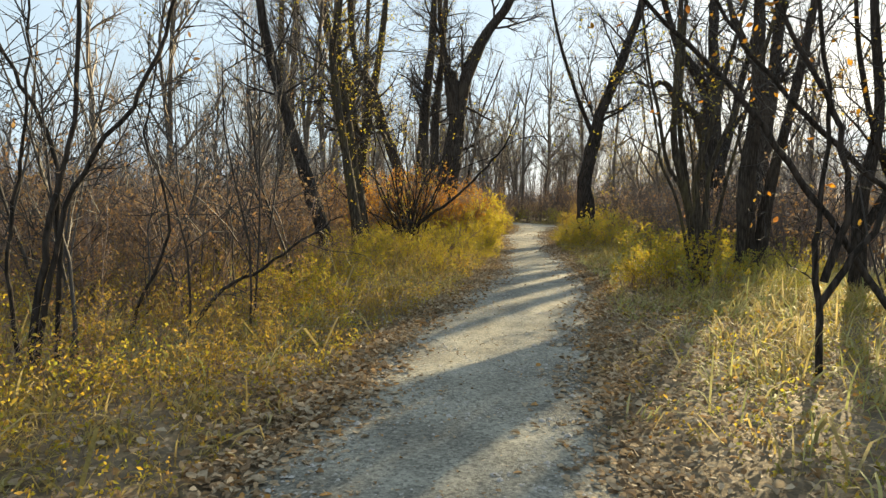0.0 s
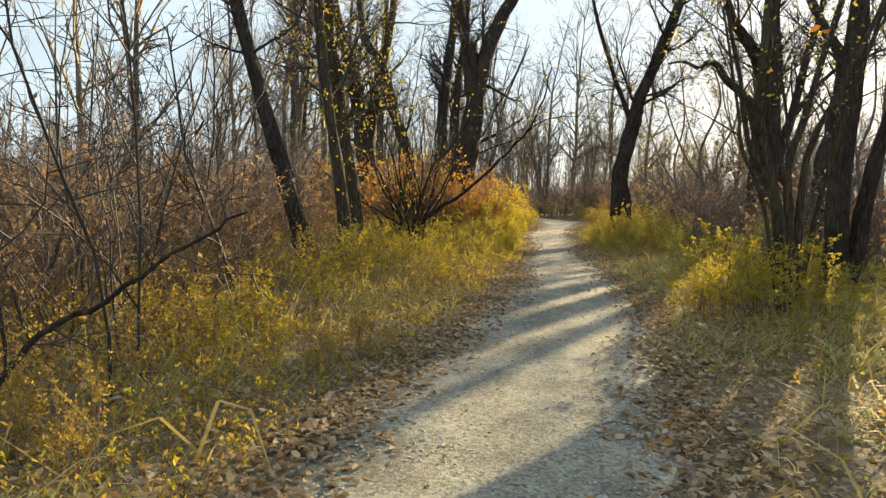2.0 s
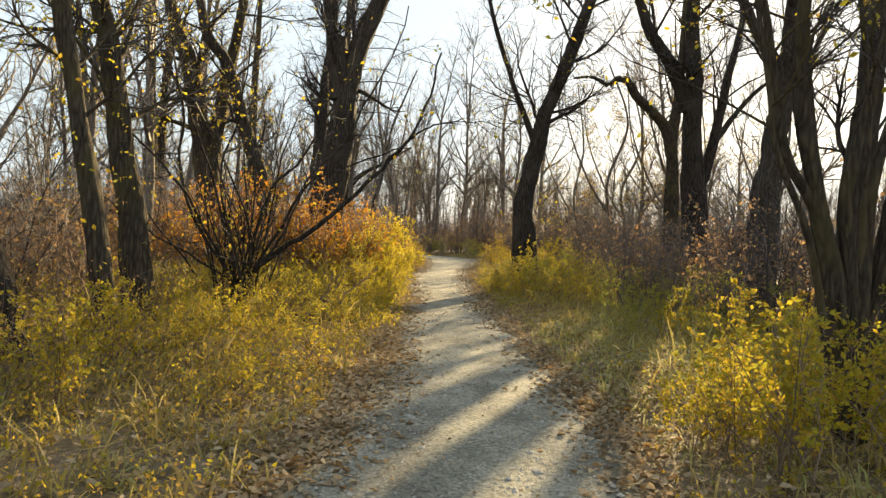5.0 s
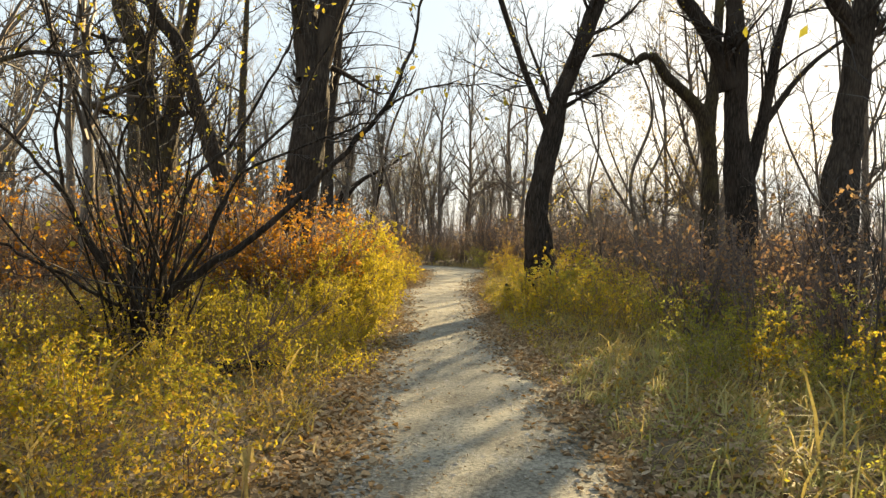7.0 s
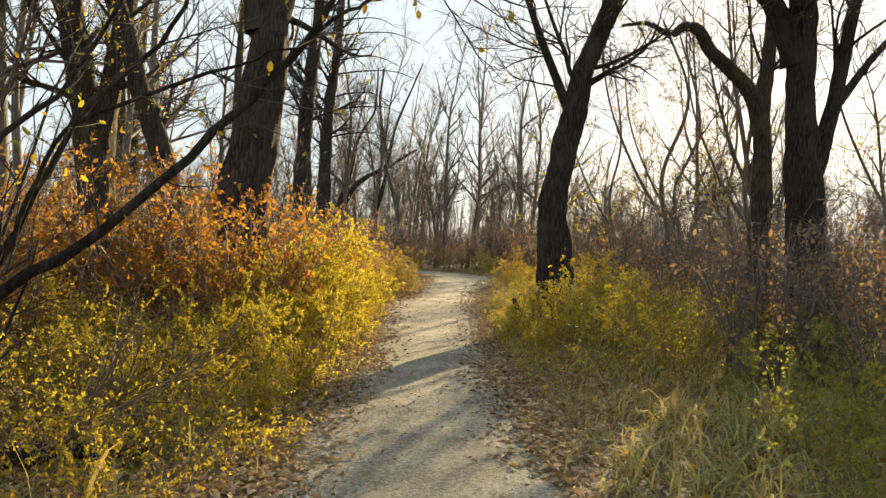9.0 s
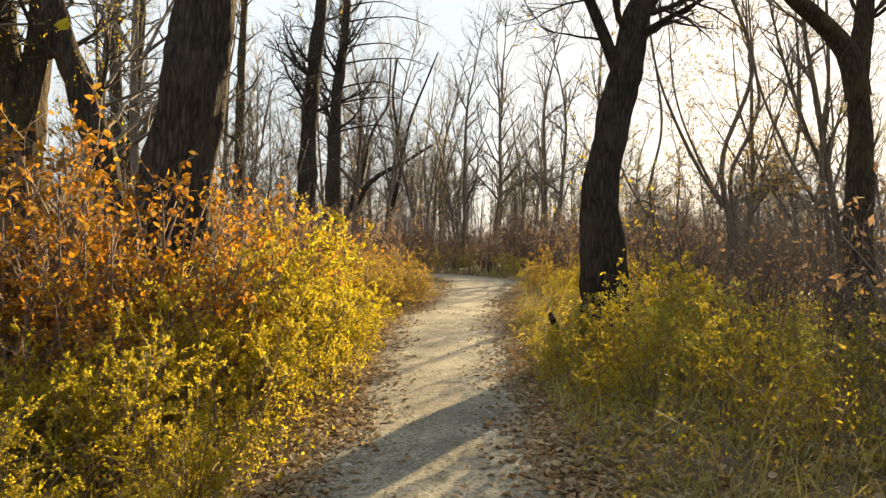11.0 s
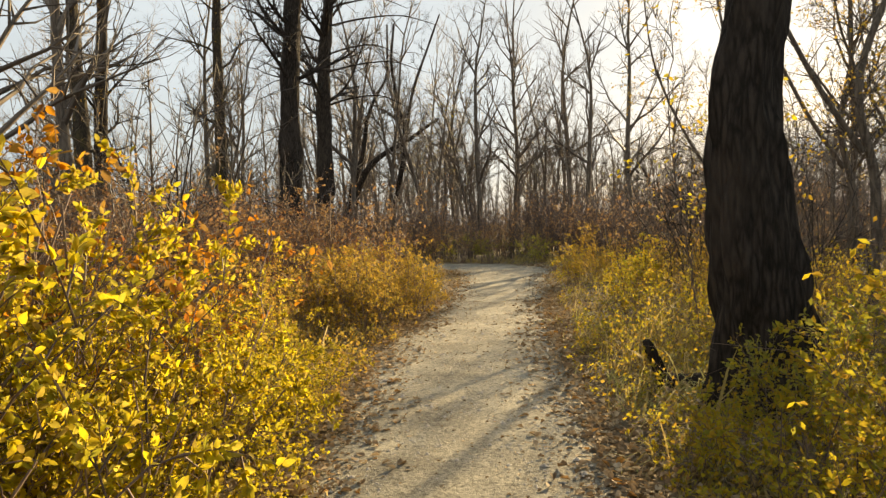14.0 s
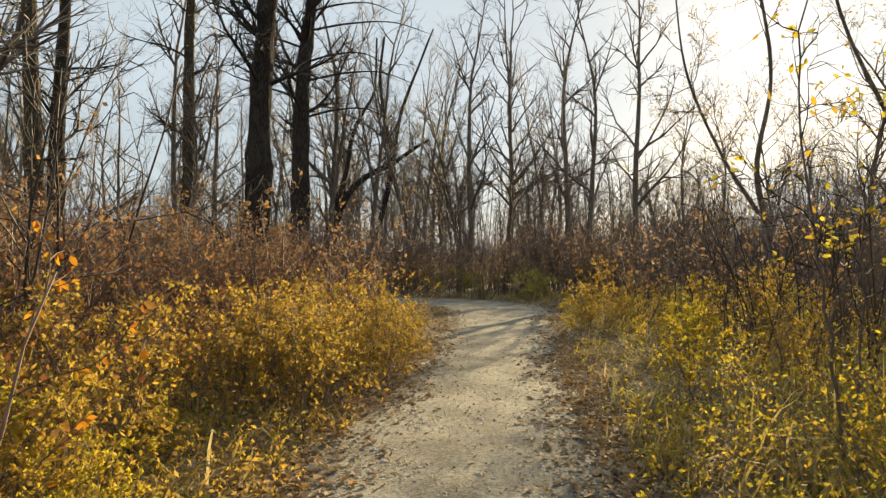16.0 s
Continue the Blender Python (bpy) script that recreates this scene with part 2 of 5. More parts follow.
def tube(geo, pts, rad, sides=6, rough=0.0, seed=0.0, cap=True):
    """A round stem along pts; rough: depth of its furrows as a share of the radius."""
    pts, rad = np.asarray(pts, float), np.asarray(rad, float)
    n = len(pts)
    tan = np.gradient(pts, axis=0)
    tan /= np.linalg.norm(tan, axis=1)[:, None] + 1e-9
    ref = np.array([1.0, 0, 0]) if abs(tan[0][0]) < 0.8 else np.array([0, 1.0, 0])
    u = np.cross(tan, ref)
    u /= np.linalg.norm(u, axis=1)[:, None] + 1e-9
    w = np.cross(tan, u)
    ang = np.arange(sides) * 2 * math.pi / sides
    r = rad[:, None] * np.ones((1, sides))
    if rough:
        z = np.cumsum(np.r_[0, np.linalg.norm(np.diff(pts, axis=0), axis=1)])[:, None]
        wav = np.sin(ang[None] * 7 + 2.1 * np.sin(z * 1.9 + seed) + seed) + 0.8 * np.sin(ang[None] * 12 - 2.7 * np.sin(z * 3.1 + 2 * seed)) + 0.7 * np.sin(ang[None] * 2 + z * 0.9 + seed)
        r = r * (1 + rough * (np.abs(wav) - 0.9)) * (1 + 0.05 * np.sin(z * 2.3 + seed) + 0.04 * np.sin(z * 5.7 + ang[None] + seed))
    v = pts[:, None] + r[..., None] * (np.cos(ang)[None, :, None] * u[:, None] + np.sin(ang)[None, :, None] * w[:, None])
    i = np.arange(n - 1)[:, None] * sides
    j = np.arange(sides)[None]
    k = (j + 1) % sides
    quads = np.stack([i + j, i + k, i + sides + k, i + sides + j], -1).reshape(-1, 4)
    v = v.reshape(-1, 3)
    tris = None
    if cap:
        v = np.vstack([v, pts[-1] + tan[-1] * rad[-1] * 0.6])
        b = (n - 1) * sides
        tris = np.stack([b + j[0], b + k[0], np.full(sides, n * sides)], -1)
    geo.add(v, quads, tris)


def curve(pts, n):
    """A smooth line through the given points, at n even steps."""
    p = np.asarray(pts, float)
    if len(p) < 3:
        return p[0] + (p[-1] - p[0]) * np.linspace(0, 1, n)[:, None]
    e = np.vstack([2 * p[0] - p[1], p, 2 * p[-1] - p[-2]])
    out = []
    for s in np.linspace(0, len(p) - 1 - 1e-6, n):
        i = int(s)
        f = s - i
        a, b, c, d = e[i], e[i + 1], e[i + 2], e[i + 3]
        out.append(0.5 * (2 * b + (c - a) * f + (2 * a - 5 * b + 4 * c - d) * f ** 2 + (3 * b - a - 3 * c + d) * f ** 3))
    return np.array(out)


def tubes(geo, shoots, sides=3):
    """Many thin open stems at once: (points, radii) of each."""
    by = {}
    for pts, rad in shoots:
        by.setdefault(len(pts), []).append((pts, rad))
    ang = np.arange(sides) * 2 * math.pi / sides
    ca, sa = np.cos(ang)[:, None], np.sin(ang)[:, None]
    for n, group in by.items():
        p, r = np.array([a for a, _ in group]), np.array([b for _, b in group])
        tan = np.gradient(p, axis=1)
        tan /= np.linalg.norm(tan, axis=2, keepdims=True) + 1e-9
        ref = np.where(np.abs(tan[:, :1, :1]) < 0.8, np.array([1.0, 0, 0]), np.array([0, 1.0, 0]))
        u = np.cross(tan, np.broadcast_to(ref, tan.shape))
        u /= np.linalg.norm(u, axis=2, keepdims=True) + 1e-9
        w = np.cross(tan, u)
        v = p[:, :, None] + r[:, :, None, None] * (ca * u[:, :, None] + sa * w[:, :, None])
        i = np.arange(n - 1)[:, None] * sides
        j = np.arange(sides)[None]
        k = (j + 1) % sides
        q = np.stack([i + j, i + k, i + sides + k, i + sides + j], -1).reshape(1, -1, 4)
        geo.add(v.reshape(-1, 3), q + (np.arange(len(p)) * n * sides)[:, None, None])


def unit(v):
    return v / (math.sqrt(v[0] * v[0] + v[1] * v[1] + v[2] * v[2]) + 1e-9)


def turned(rng, d, deg):
    """d turned by about deg degrees in a chance direction."""
    q = rng.normal(size=3)
    side = unit(np.array([d[1] * q[2] - d[2] * q[1], d[2] * q[0] - d[0] * q[2], d[0] * q[1] - d[1] * q[0]]))
    a = radians(deg)
    return unit(d * math.cos(a) + side * math.sin(a))


def grow(rng, p, d, length, r, level, spec, out):
    """A bent shoot and, down to spec's last level, its side shoots. out: per level, lists of (points, radii)."""
    n = spec["segs"][level]
    step = length / n
    pts, dirs = [np.array(p, float)], [d]
    for _ in range(n):
        d = unit(d + rng.normal(size=3) * spec["wobble"][level] + np.array([0, 0, spec["up"][level]]))
        pts.append(pts[-1] + d * step)
        dirs.append(d)
    rad = r * np.linspace(1, spec["taper"], n + 1)
    out[level].append((np.array(pts), rad))
    if level + 1 < len(spec["segs"]):
        lo, hi = spec["kids"][level]
        for _ in range(rng.integers(lo, hi + 1)):
            f = rng.uniform(spec["from"][level], 1.0)
            k = min(n - 1, int(f * n))
            pos = pts[k] + (pts[k + 1] - pts[k]) * (f * n - k if f < 1 else 1)
            kd = turned(rng, dirs[k + 1], rng.uniform(*spec["angle"][level]))
            kl = length * spec["ratio"][level] * rng.uniform(0.55, 1.15) * (1.15 - 0.55 * f)
            grow(rng, pos, kd, kl, max(spec["thin"], r * (1 - 0.7 * f) * 0.62), level + 1, spec, out)


def leaves(rng, geo, base, way, size, fold=0.25, wide=0.55, rich=True):
    """Leaves at the points base, pointing along way (arrays)."""
    n = len(base)
    if not n:
        return
    way = way / (np.linalg.norm(way, axis=1)[:, None] + 1e-9)
    side = np.cross(way, rng.normal(size=(n, 3)))
    side /= np.linalg.norm(side, axis=1)[:, None] + 1e-9
    up = np.cross(side, way)
    s = (size * rng.uniform(0.6, 1.25, n))[:, None]
    w = s * wide * rng.uniform(0.75, 1.15, n)[:, None] * 0.5
    lift = w * fold * rng.uniform(0.2, 2.2, n)[:, None]
    if rich:
        curl = up * s * rng.uniform(-0.3, 0.15, n)[:, None]
        v = np.stack([base, base + way * s * 0.32 + side * w + up * lift, base + way * s * 0.7 + side * w * 0.8 + up * lift + curl * 0.5, base + way * s + curl,
                      base + way * s * 0.7 - side * w * 0.8 + up * lift + curl * 0.5, base + way * s * 0.32 - side * w + up * lift], 1)
        o = np.arange(n)[:, None] * 6
        geo.add(v, np.concatenate([o + np.array([[0, 1, 2, 3]]), o + np.array([[0, 3, 4, 5]])]))
    else:
        v = np.stack([base, base + way * s * 0.5 + side * w + up * lift, base + way * s, base + way * s * 0.5 - side * w + up * lift], 1)
        o = np.arange(n)[:, None] * 4
        geo.add(v, None, np.concatenate([o + np.array([[0, 1, 2]]), o + np.array([[0, 2, 3]])]))


def shoot_leaves(rng, geo, shoots, per, size, droop=0.2, spread=0.9, lo=0.3, **kw):
    """Leaves set along thin shoots."""
    base, way = [], []
    for pts, _ in shoots:
        k = rng.poisson(per)
        if not k:
            continue
        f = rng.uniform(lo, 1, k) * (len(pts) - 1)
        i = np.minimum(f.astype(int), len(pts) - 2)
        base.append(pts[i] + (pts[i + 1] - pts[i]) * (f - i)[:, None])
        way.append((pts[i + 1] - pts[i]) / (np.linalg.norm(pts[i + 1] - pts[i], axis=1)[:, None] + 1e-9) + rng.normal(size=(k, 3)) * spread - np.array([0, 0, droop]))
    if base:
        leaves(rng, geo, np.concatenate(base), np.concatenate(way), size, **kw)


# ---------------- the line of the path ----------------
PATH = np.array([(-0.9, -30, 0.9), (-0.6, -14, 0.9), (-0.3, -6, 0.9), (-0.1, 0, 0.9), (0.02, 3.4, 0.9), (0.27, 5.2, 0.87), (0.55, 7, 0.92), (1.0, 9, 0.92), (1.42, 10.9, 0.92),
                 (1.84, 13.1, 0.86), (2.05, 14.7, 0.82), (2.2, 16.3, 0.78), (2.43, 18.7, 0.76), (2.6, 20.6, 0.72), (2.76, 22, 0.72), (2.95, 24, 0.78), (3.22, 27, 0.88),
                 (3.52, 29.4, 0.93), (3.88, 31.2, 0.93), (4.2, 33.1, 0.86), (4.62, 35, 0.92), (5.3, 39.4, 1.1), (5.7, 42.2, 1.6), (4.6, 45, 1.5), (1.0, 46.8, 1.1), (-6, 48, 1.0), (-16, 50, 1.0)])
LINE = curve(PATH, 420)


SEG_A, SEG_B = LINE[:-2:2], LINE[2::2]
SEG_D = SEG_B[:, :2] - SEG_A[:, :2]
SEG_L = (SEG_D ** 2).sum(1) + 1e-9


def off_line(x, y):
    """Signed distance from the path's edge and the side of it, for a few points."""
    rx, ry = x[:, None] - SEG_A[None, :, 0], y[:, None] - SEG_A[None, :, 1]
    t = np.clip((rx * SEG_D[:, 0] + ry * SEG_D[:, 1]) / SEG_L, 0, 1)
    qx, qy = rx - SEG_D[:, 0] * t, ry - SEG_D[:, 1] * t
    dist = np.hypot(qx, qy) - (SEG_A[:, 2] + (SEG_B[:, 2] - SEG_A[:, 2]) * t)
    k = np.argmin(dist, axis=1)
    r = np.arange(len(x))
    return dist[r, k], np.sign(qx[r, k] * SEG_D[k, 1] - qy[r, k] * SEG_D[k, 0])


GRID_X, GRID_Y, GRID = -15.0, -8.0, 0.1
GX, GY = np.meshgrid(GRID_X + GRID * np.arange(340), GRID_Y + GRID * np.arange(660))
TABLE = [off_line(a, b) for a, b in zip(GX, GY)]
TABLE_D, TABLE_S = np.array([a for a, _ in TABLE]), np.array([b for _, b in TABLE])


def off_path(x, y):
    """Signed distance from the path's edge: below 0 on it. Second: the side, +1 right of the way walked."""
    x, y = np.atleast_1d(x).astype(float), np.atleast_1d(y).astype(float)
    if len(x) < 200:
        return off_line(x, y)
    fx, fy = (x - GRID_X) / GRID, (y - GRID_Y) / GRID
    inside = (fx > 0) & (fy > 0) & (fx < 338) & (fy < 658)
    cx, cy = np.clip(fx, 0, 338), np.clip(fy, 0, 658)
    i, j = np.minimum(cx.astype(int), 337), np.minimum(cy.astype(int), 657)
    u, v = cx - i, cy - j
    d = (TABLE_D[j, i] * (1 - u) + TABLE_D[j, i + 1] * u) * (1 - v) + (TABLE_D[j + 1, i] * (1 - u) + TABLE_D[j + 1, i + 1] * u) * v
    side = TABLE_S[np.rint(cy).astype(int), np.rint(cx).astype(int)]
    for k in np.array_split(np.where(~inside)[0], 1 + int((~inside).sum()) // 4000):
        if len(k):
            d[k], side[k] = off_line(x[k], y[k])
    return d, side


def lumps(x, y, s, seed=0.0):
    """Smooth unevenness between -1 and 1."""
    return (np.sin(x * 1.3 * s + 1.7 * np.sin(y * 0.9 * s + seed) + seed) + np.sin(y * 1.7 * s + 1.3 * np.sin(x * 1.1 * s - seed)) + 0.6 * np.sin((x + y) * 3.1 * s + seed * 2)) / 2.6


def ground_z(x, y):
    d, side = off_path(x, y)
    rise = np.clip((d - 0.05) / 0.9, 0, 1)
    far = np.clip((d - 30) / 60, 0, 1)
    bank = 0.05 * np.clip(d / 3, 0, 1)
    return (-0.035 + rise * (0.055 + bank + 0.045 * lumps(x, y, 1.1, 0.4) + 0.06 * lumps(x, y, 0.35, 2.0))) * (1 - far)


# ---------------- ground and path ----------------
def axis_steps(lo, hi, fine):
    mid = np.arange(lo, hi + fine / 2, fine)
    grow_out = np.cumsum(fine * 1.28 ** np.arange(1, 31))
    return np.concatenate([lo - grow_out[::-1], mid, hi + grow_out])


def build_ground():
    xs, ys = axis_steps(-9, 14, 0.25), axis_steps(-6, 50, 0.25)
    gx, gy = np.meshgrid(xs, ys)
    gz = ground_z(gx.ravel(), gy.ravel())
    g = Geo()
    nx, ny = len(xs), len(ys)
    i = (np.arange(ny - 1)[:, None] * nx + np.arange(nx - 1)[None]).ravel()
    g.add(np.stack([gx.ravel(), gy.ravel(), gz], 1), np.stack([i, i + 1, i + nx + 1, i + nx], 1))
    tagged(new("ground", g.mesh("ground", M_GROUND)), "brown woodland soil under dry grass and leaves", "ground", kind="structure")


def build_path():
    line = curve(PATH, 700)
    d = np.gradient(line[:, :2], axis=0)
    d /= np.linalg.norm(d, axis=1)[:, None]
    nor = np.stack([d[:, 1], -d[:, 0]], 1)
    u = np.linspace(-1, 1, 25)
    g = Geo()
    v = []
    for k, (x, y, hw) in enumerate(line):
        wob = 0.05 * math.sin(y * 3.1) + 0.04 * math.sin(y * 7.3 + 1)
        s = u * (hw + 0.16) + np.where(u < 0, -1, 1) * wob * np.abs(u)
        px, py = x + nor[k, 0] * s, y + nor[k, 1] * s
        z = 0.012 - 0.03 * np.abs(u) ** 6 - 0.012 * np.abs(u) ** 2 + 0.006 * lumps(px, py, 2.2, 1.0) + 0.004 * lumps(px, py, 6.0, 3.0)
        v.append(np.stack([px, py, z], 1))
    m = len(u)
    i = (np.arange(len(line) - 1)[:, None] * m + np.arange(m - 1)[None]).ravel()
    g.add(np.concatenate(v), np.stack([i, i + 1, i + m + 1, i + m], 1))
    tagged(new("path", g.mesh("path", M_PATH)), "narrow footpath of packed grey gravel with leafy edges", "path", kind="structure")


build_ground()
build_path()


# ---------------- trees ----------------
TREE_SPEC = dict(segs=(8, 5, 3), wobble=(0.15, 0.2, 0.26), up=(0.06, 0.03, -0.01), kids=((8, 12), (5, 8)), ratio=(0.5, 0.5), angle=((25, 60), (25, 65)), taper=0.14, thin=0.0045)
TREE_SPEC["from"] = (0.15, 0.1)


def hero_tree(name, label, base, stems, bark, limbs=10, limb_len=2.4, limb_from=3.0, seed=1, leaf=None, leaf_per=0.6, extra=(), twig=None, leaf_low=0, sides=32, rough=0.12):
    """A tree whose stems follow given lines (points, foot radius, top radius); limbs and twigs grow out of their upper parts."""
    rng = np.random.default_rng(seed)
    top = tagged(new(name), label, "tree")
    top.location = base
    b = np.array(base)
    out = [[], [], []]
    crown = []
    for k, (pts, r0, r1) in enumerate(stems):
        c = curve(pts, max(14, int(6 * len(pts)))) - b
        f = np.linspace(0, 1, len(c))
        rad = r0 + (r1 - r0) * f ** 0.8
        if c[0][2] < 0.3 and r0 > 0.1:
            rad = rad * (1 + 0.45 * np.exp(-np.maximum(c[:, 2], 0) * 2.2))
        g = Geo()
        tube(g, c, rad, sides if r0 > 0.12 else 12, rough if r0 > 0.07 else 0.04, seed + k)
        part("trunk" if k == 0 else "stem", g, bark, top)
        crown.append((c, rad))
    for _ in range(limbs + limbs * 2 // 5):
        c, rad = crown[rng.integers(0, len(crown))]
        if np.linalg.norm(c[-1] - c[0]) < 3:
            continue
        ok = np.where(c[:, 2] > limb_from)[0]
        if not len(ok):
            continue
        i = rng.choice(ok)
        d = unit(c[min(i + 1, len(c) - 1)] - c[max(i - 1, 0)])
        grow(rng, c[i], turned(rng, d, rng.uniform(35, 75)), limb_len * rng.uniform(0.5, 1.2), max(0.011, rad[i] * 0.27), 0, TREE_SPEC, out)
    for pts, r0, r1 in extra:
        c = curve(pts, 5 * len(pts)) - b
        out[0].append((c, np.linspace(r0, r1, len(c))))
        for i in range(3, len(c), 2):
            grow(rng, c[i], turned(rng, unit(c[i] - c[i - 1]), rng.uniform(30, 70)), rng.uniform(0.4, 1.1), 0.008, 1, TREE_SPEC, out)
    for pts, rad in out[0]:
        g = Geo()
        tube(g, pts, rad, 8, 0.05, seed)
        part("limb", g, bark, top)
    g = Geo()
    tubes(g, out[1] + out[2])
    if out[1]:
        part("twig_mass", g, twig or M_TWIG_DARK, top)
    if leaf:
        g = Geo()
        shoot_leaves(rng, g, out[2], leaf_per, 0.06, droop=0.5, rich=False)
        if leaf_low:
            low = []
            for c, rad in crown:
                for i in range(2, len(c)):
                    for _ in range(leaf_low):
                        p = c[i] + rng.normal(size=3) * (rad[i] + 0.012 * leaf_low) * np.array([1, 1, 0.5 + 0.03 * leaf_low])
                        low.append((np.array([p, p + rng.normal(size=3) * 0.2]), None))
            shoot_leaves(rng, g, low, 2.0, 0.06, droop=0.5, rich=False)
        if g.n:
            part("foliage", g, leaf, top)
    return top


hero_tree("tree", "leaning backlit tree with a thin side stem beside the path", (5.36, 25.58, 0), [
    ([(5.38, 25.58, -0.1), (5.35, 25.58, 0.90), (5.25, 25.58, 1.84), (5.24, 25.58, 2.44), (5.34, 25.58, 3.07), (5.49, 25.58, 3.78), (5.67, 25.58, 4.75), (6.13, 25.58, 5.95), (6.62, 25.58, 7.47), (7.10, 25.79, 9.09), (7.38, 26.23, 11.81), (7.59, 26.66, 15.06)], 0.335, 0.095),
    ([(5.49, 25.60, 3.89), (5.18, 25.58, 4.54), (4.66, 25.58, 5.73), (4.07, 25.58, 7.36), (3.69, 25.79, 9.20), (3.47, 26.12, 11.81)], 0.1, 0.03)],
    M_BARK_SHADE, 26, 2.4, 4.2, 11, M_LEAF_GOLD, 0.25)
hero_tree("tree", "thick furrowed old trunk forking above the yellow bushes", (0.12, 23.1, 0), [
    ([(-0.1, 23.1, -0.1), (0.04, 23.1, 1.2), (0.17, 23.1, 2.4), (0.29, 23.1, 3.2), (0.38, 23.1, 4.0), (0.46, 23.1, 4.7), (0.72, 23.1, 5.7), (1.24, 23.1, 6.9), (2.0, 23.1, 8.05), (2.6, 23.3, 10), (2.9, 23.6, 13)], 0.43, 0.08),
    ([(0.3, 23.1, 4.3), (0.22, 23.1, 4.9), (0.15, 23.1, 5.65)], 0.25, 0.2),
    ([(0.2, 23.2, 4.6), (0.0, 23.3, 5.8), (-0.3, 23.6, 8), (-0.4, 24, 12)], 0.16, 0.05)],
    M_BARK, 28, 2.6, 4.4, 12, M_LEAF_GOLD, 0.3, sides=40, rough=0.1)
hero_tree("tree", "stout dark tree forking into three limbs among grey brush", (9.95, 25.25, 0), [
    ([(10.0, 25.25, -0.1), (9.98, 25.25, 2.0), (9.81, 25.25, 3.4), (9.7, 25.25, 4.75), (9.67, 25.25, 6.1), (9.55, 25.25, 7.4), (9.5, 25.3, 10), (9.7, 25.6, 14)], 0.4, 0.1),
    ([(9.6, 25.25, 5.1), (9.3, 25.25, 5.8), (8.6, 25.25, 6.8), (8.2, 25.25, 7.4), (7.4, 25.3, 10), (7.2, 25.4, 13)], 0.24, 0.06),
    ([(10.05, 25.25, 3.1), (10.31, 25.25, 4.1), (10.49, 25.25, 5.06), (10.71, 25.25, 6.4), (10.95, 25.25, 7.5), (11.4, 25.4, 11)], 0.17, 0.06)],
    M_BARK_SHADE, 18, 2.8, 4.5, 13, M_LEAF_GOLD, 0.3, extra=[([(10.31, 25.25, 4.2), (11.25, 25.25, 5.5), (12.1, 25.25, 6.25), (13, 25.4, 6.8)], 0.09, 0.02)])
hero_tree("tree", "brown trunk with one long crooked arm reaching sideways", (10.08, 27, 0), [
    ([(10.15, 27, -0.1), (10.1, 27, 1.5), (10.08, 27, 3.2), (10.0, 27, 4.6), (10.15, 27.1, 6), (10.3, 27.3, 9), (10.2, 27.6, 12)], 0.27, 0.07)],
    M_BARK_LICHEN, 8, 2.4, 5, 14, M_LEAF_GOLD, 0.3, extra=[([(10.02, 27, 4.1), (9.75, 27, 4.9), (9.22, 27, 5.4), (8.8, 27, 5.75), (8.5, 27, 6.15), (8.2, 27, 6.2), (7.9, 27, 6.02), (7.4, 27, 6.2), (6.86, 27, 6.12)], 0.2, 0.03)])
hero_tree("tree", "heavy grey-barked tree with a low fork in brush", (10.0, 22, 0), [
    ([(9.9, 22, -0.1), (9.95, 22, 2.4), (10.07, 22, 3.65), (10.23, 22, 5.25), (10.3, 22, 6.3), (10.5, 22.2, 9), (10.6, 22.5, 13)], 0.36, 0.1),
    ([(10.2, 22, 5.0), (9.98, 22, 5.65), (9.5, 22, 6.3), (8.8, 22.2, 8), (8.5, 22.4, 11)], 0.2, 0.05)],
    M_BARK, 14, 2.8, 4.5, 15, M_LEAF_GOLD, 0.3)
hero_tree("tree", "slender dark trunk leaning away over the brown thicket", (-2.2, 14, 0), [
    ([(-2.2, 14, -0.1), (-2.44, 14, 0.85), (-2.88, 14, 2.15), (-3.25, 14, 3.3), (-3.6, 14, 4.5), (-3.8, 14, 5.6), (-4.2, 14.2, 7.5), (-4.4, 14.5, 10)], 0.16, 0.05)],
    M_BARK_SHADE, 12, 2.2, 2.8, 16, M_LEAF_RUST, 0.2)
hero_tree("tree", "narrow rough trunk in a close clump beside the path", (-1.8, 15, 0), [
    ([(-1.75, 15, -0.1), (-1.9, 15, 1.1), (-2.15, 15, 2.5), (-2.35, 15, 3.6), (-2.45, 15, 4.7), (-2.3, 15, 5.8), (-2.4, 15.2, 8), (-2.6, 15.3, 11)], 0.12, 0.05)],
    M_BARK_LICHEN, 12, 2.0, 2.4, 17, M_LEAF_GOLD, 0.8, leaf_low=6)
hero_tree("tree", "rough brown trunk hung with a few yellow leaves", (-1.9, 16.5, 0), [
    ([(-1.9, 16.5, -0.1), (-2.0, 16.5, 1.2), (-2.24, 16.5, 2.6), (-2.4, 16.5, 3.65), (-2.55, 16.5, 4.4), (-2.6, 16.6, 6.5), (-2.4, 16.8, 10)], 0.19, 0.06)],
    M_BARK_LICHEN, 14, 2.2, 2.6, 18, M_LEAF_GOLD, 0.8, leaf_low=6)
hero_tree("tree", "crooked leaning trunk with a broken knob", (-1.6, 25.8, 0), [
    ([(-1.4, 25.8, -0.1), (-1.55, 25.8, 1.4), (-1.75, 25.8, 2.6), (-2.25, 25.8, 4.0), (-2.7, 25.8, 5.4), (-3.3, 25.8, 6.3), (-3.6, 26, 8), (-3.7, 26, 10)], 0.24, 0.08)],
    M_BARK, 8, 1.8, 3, 19, M_LEAF_GOLD, 1.0, leaf_low=6)
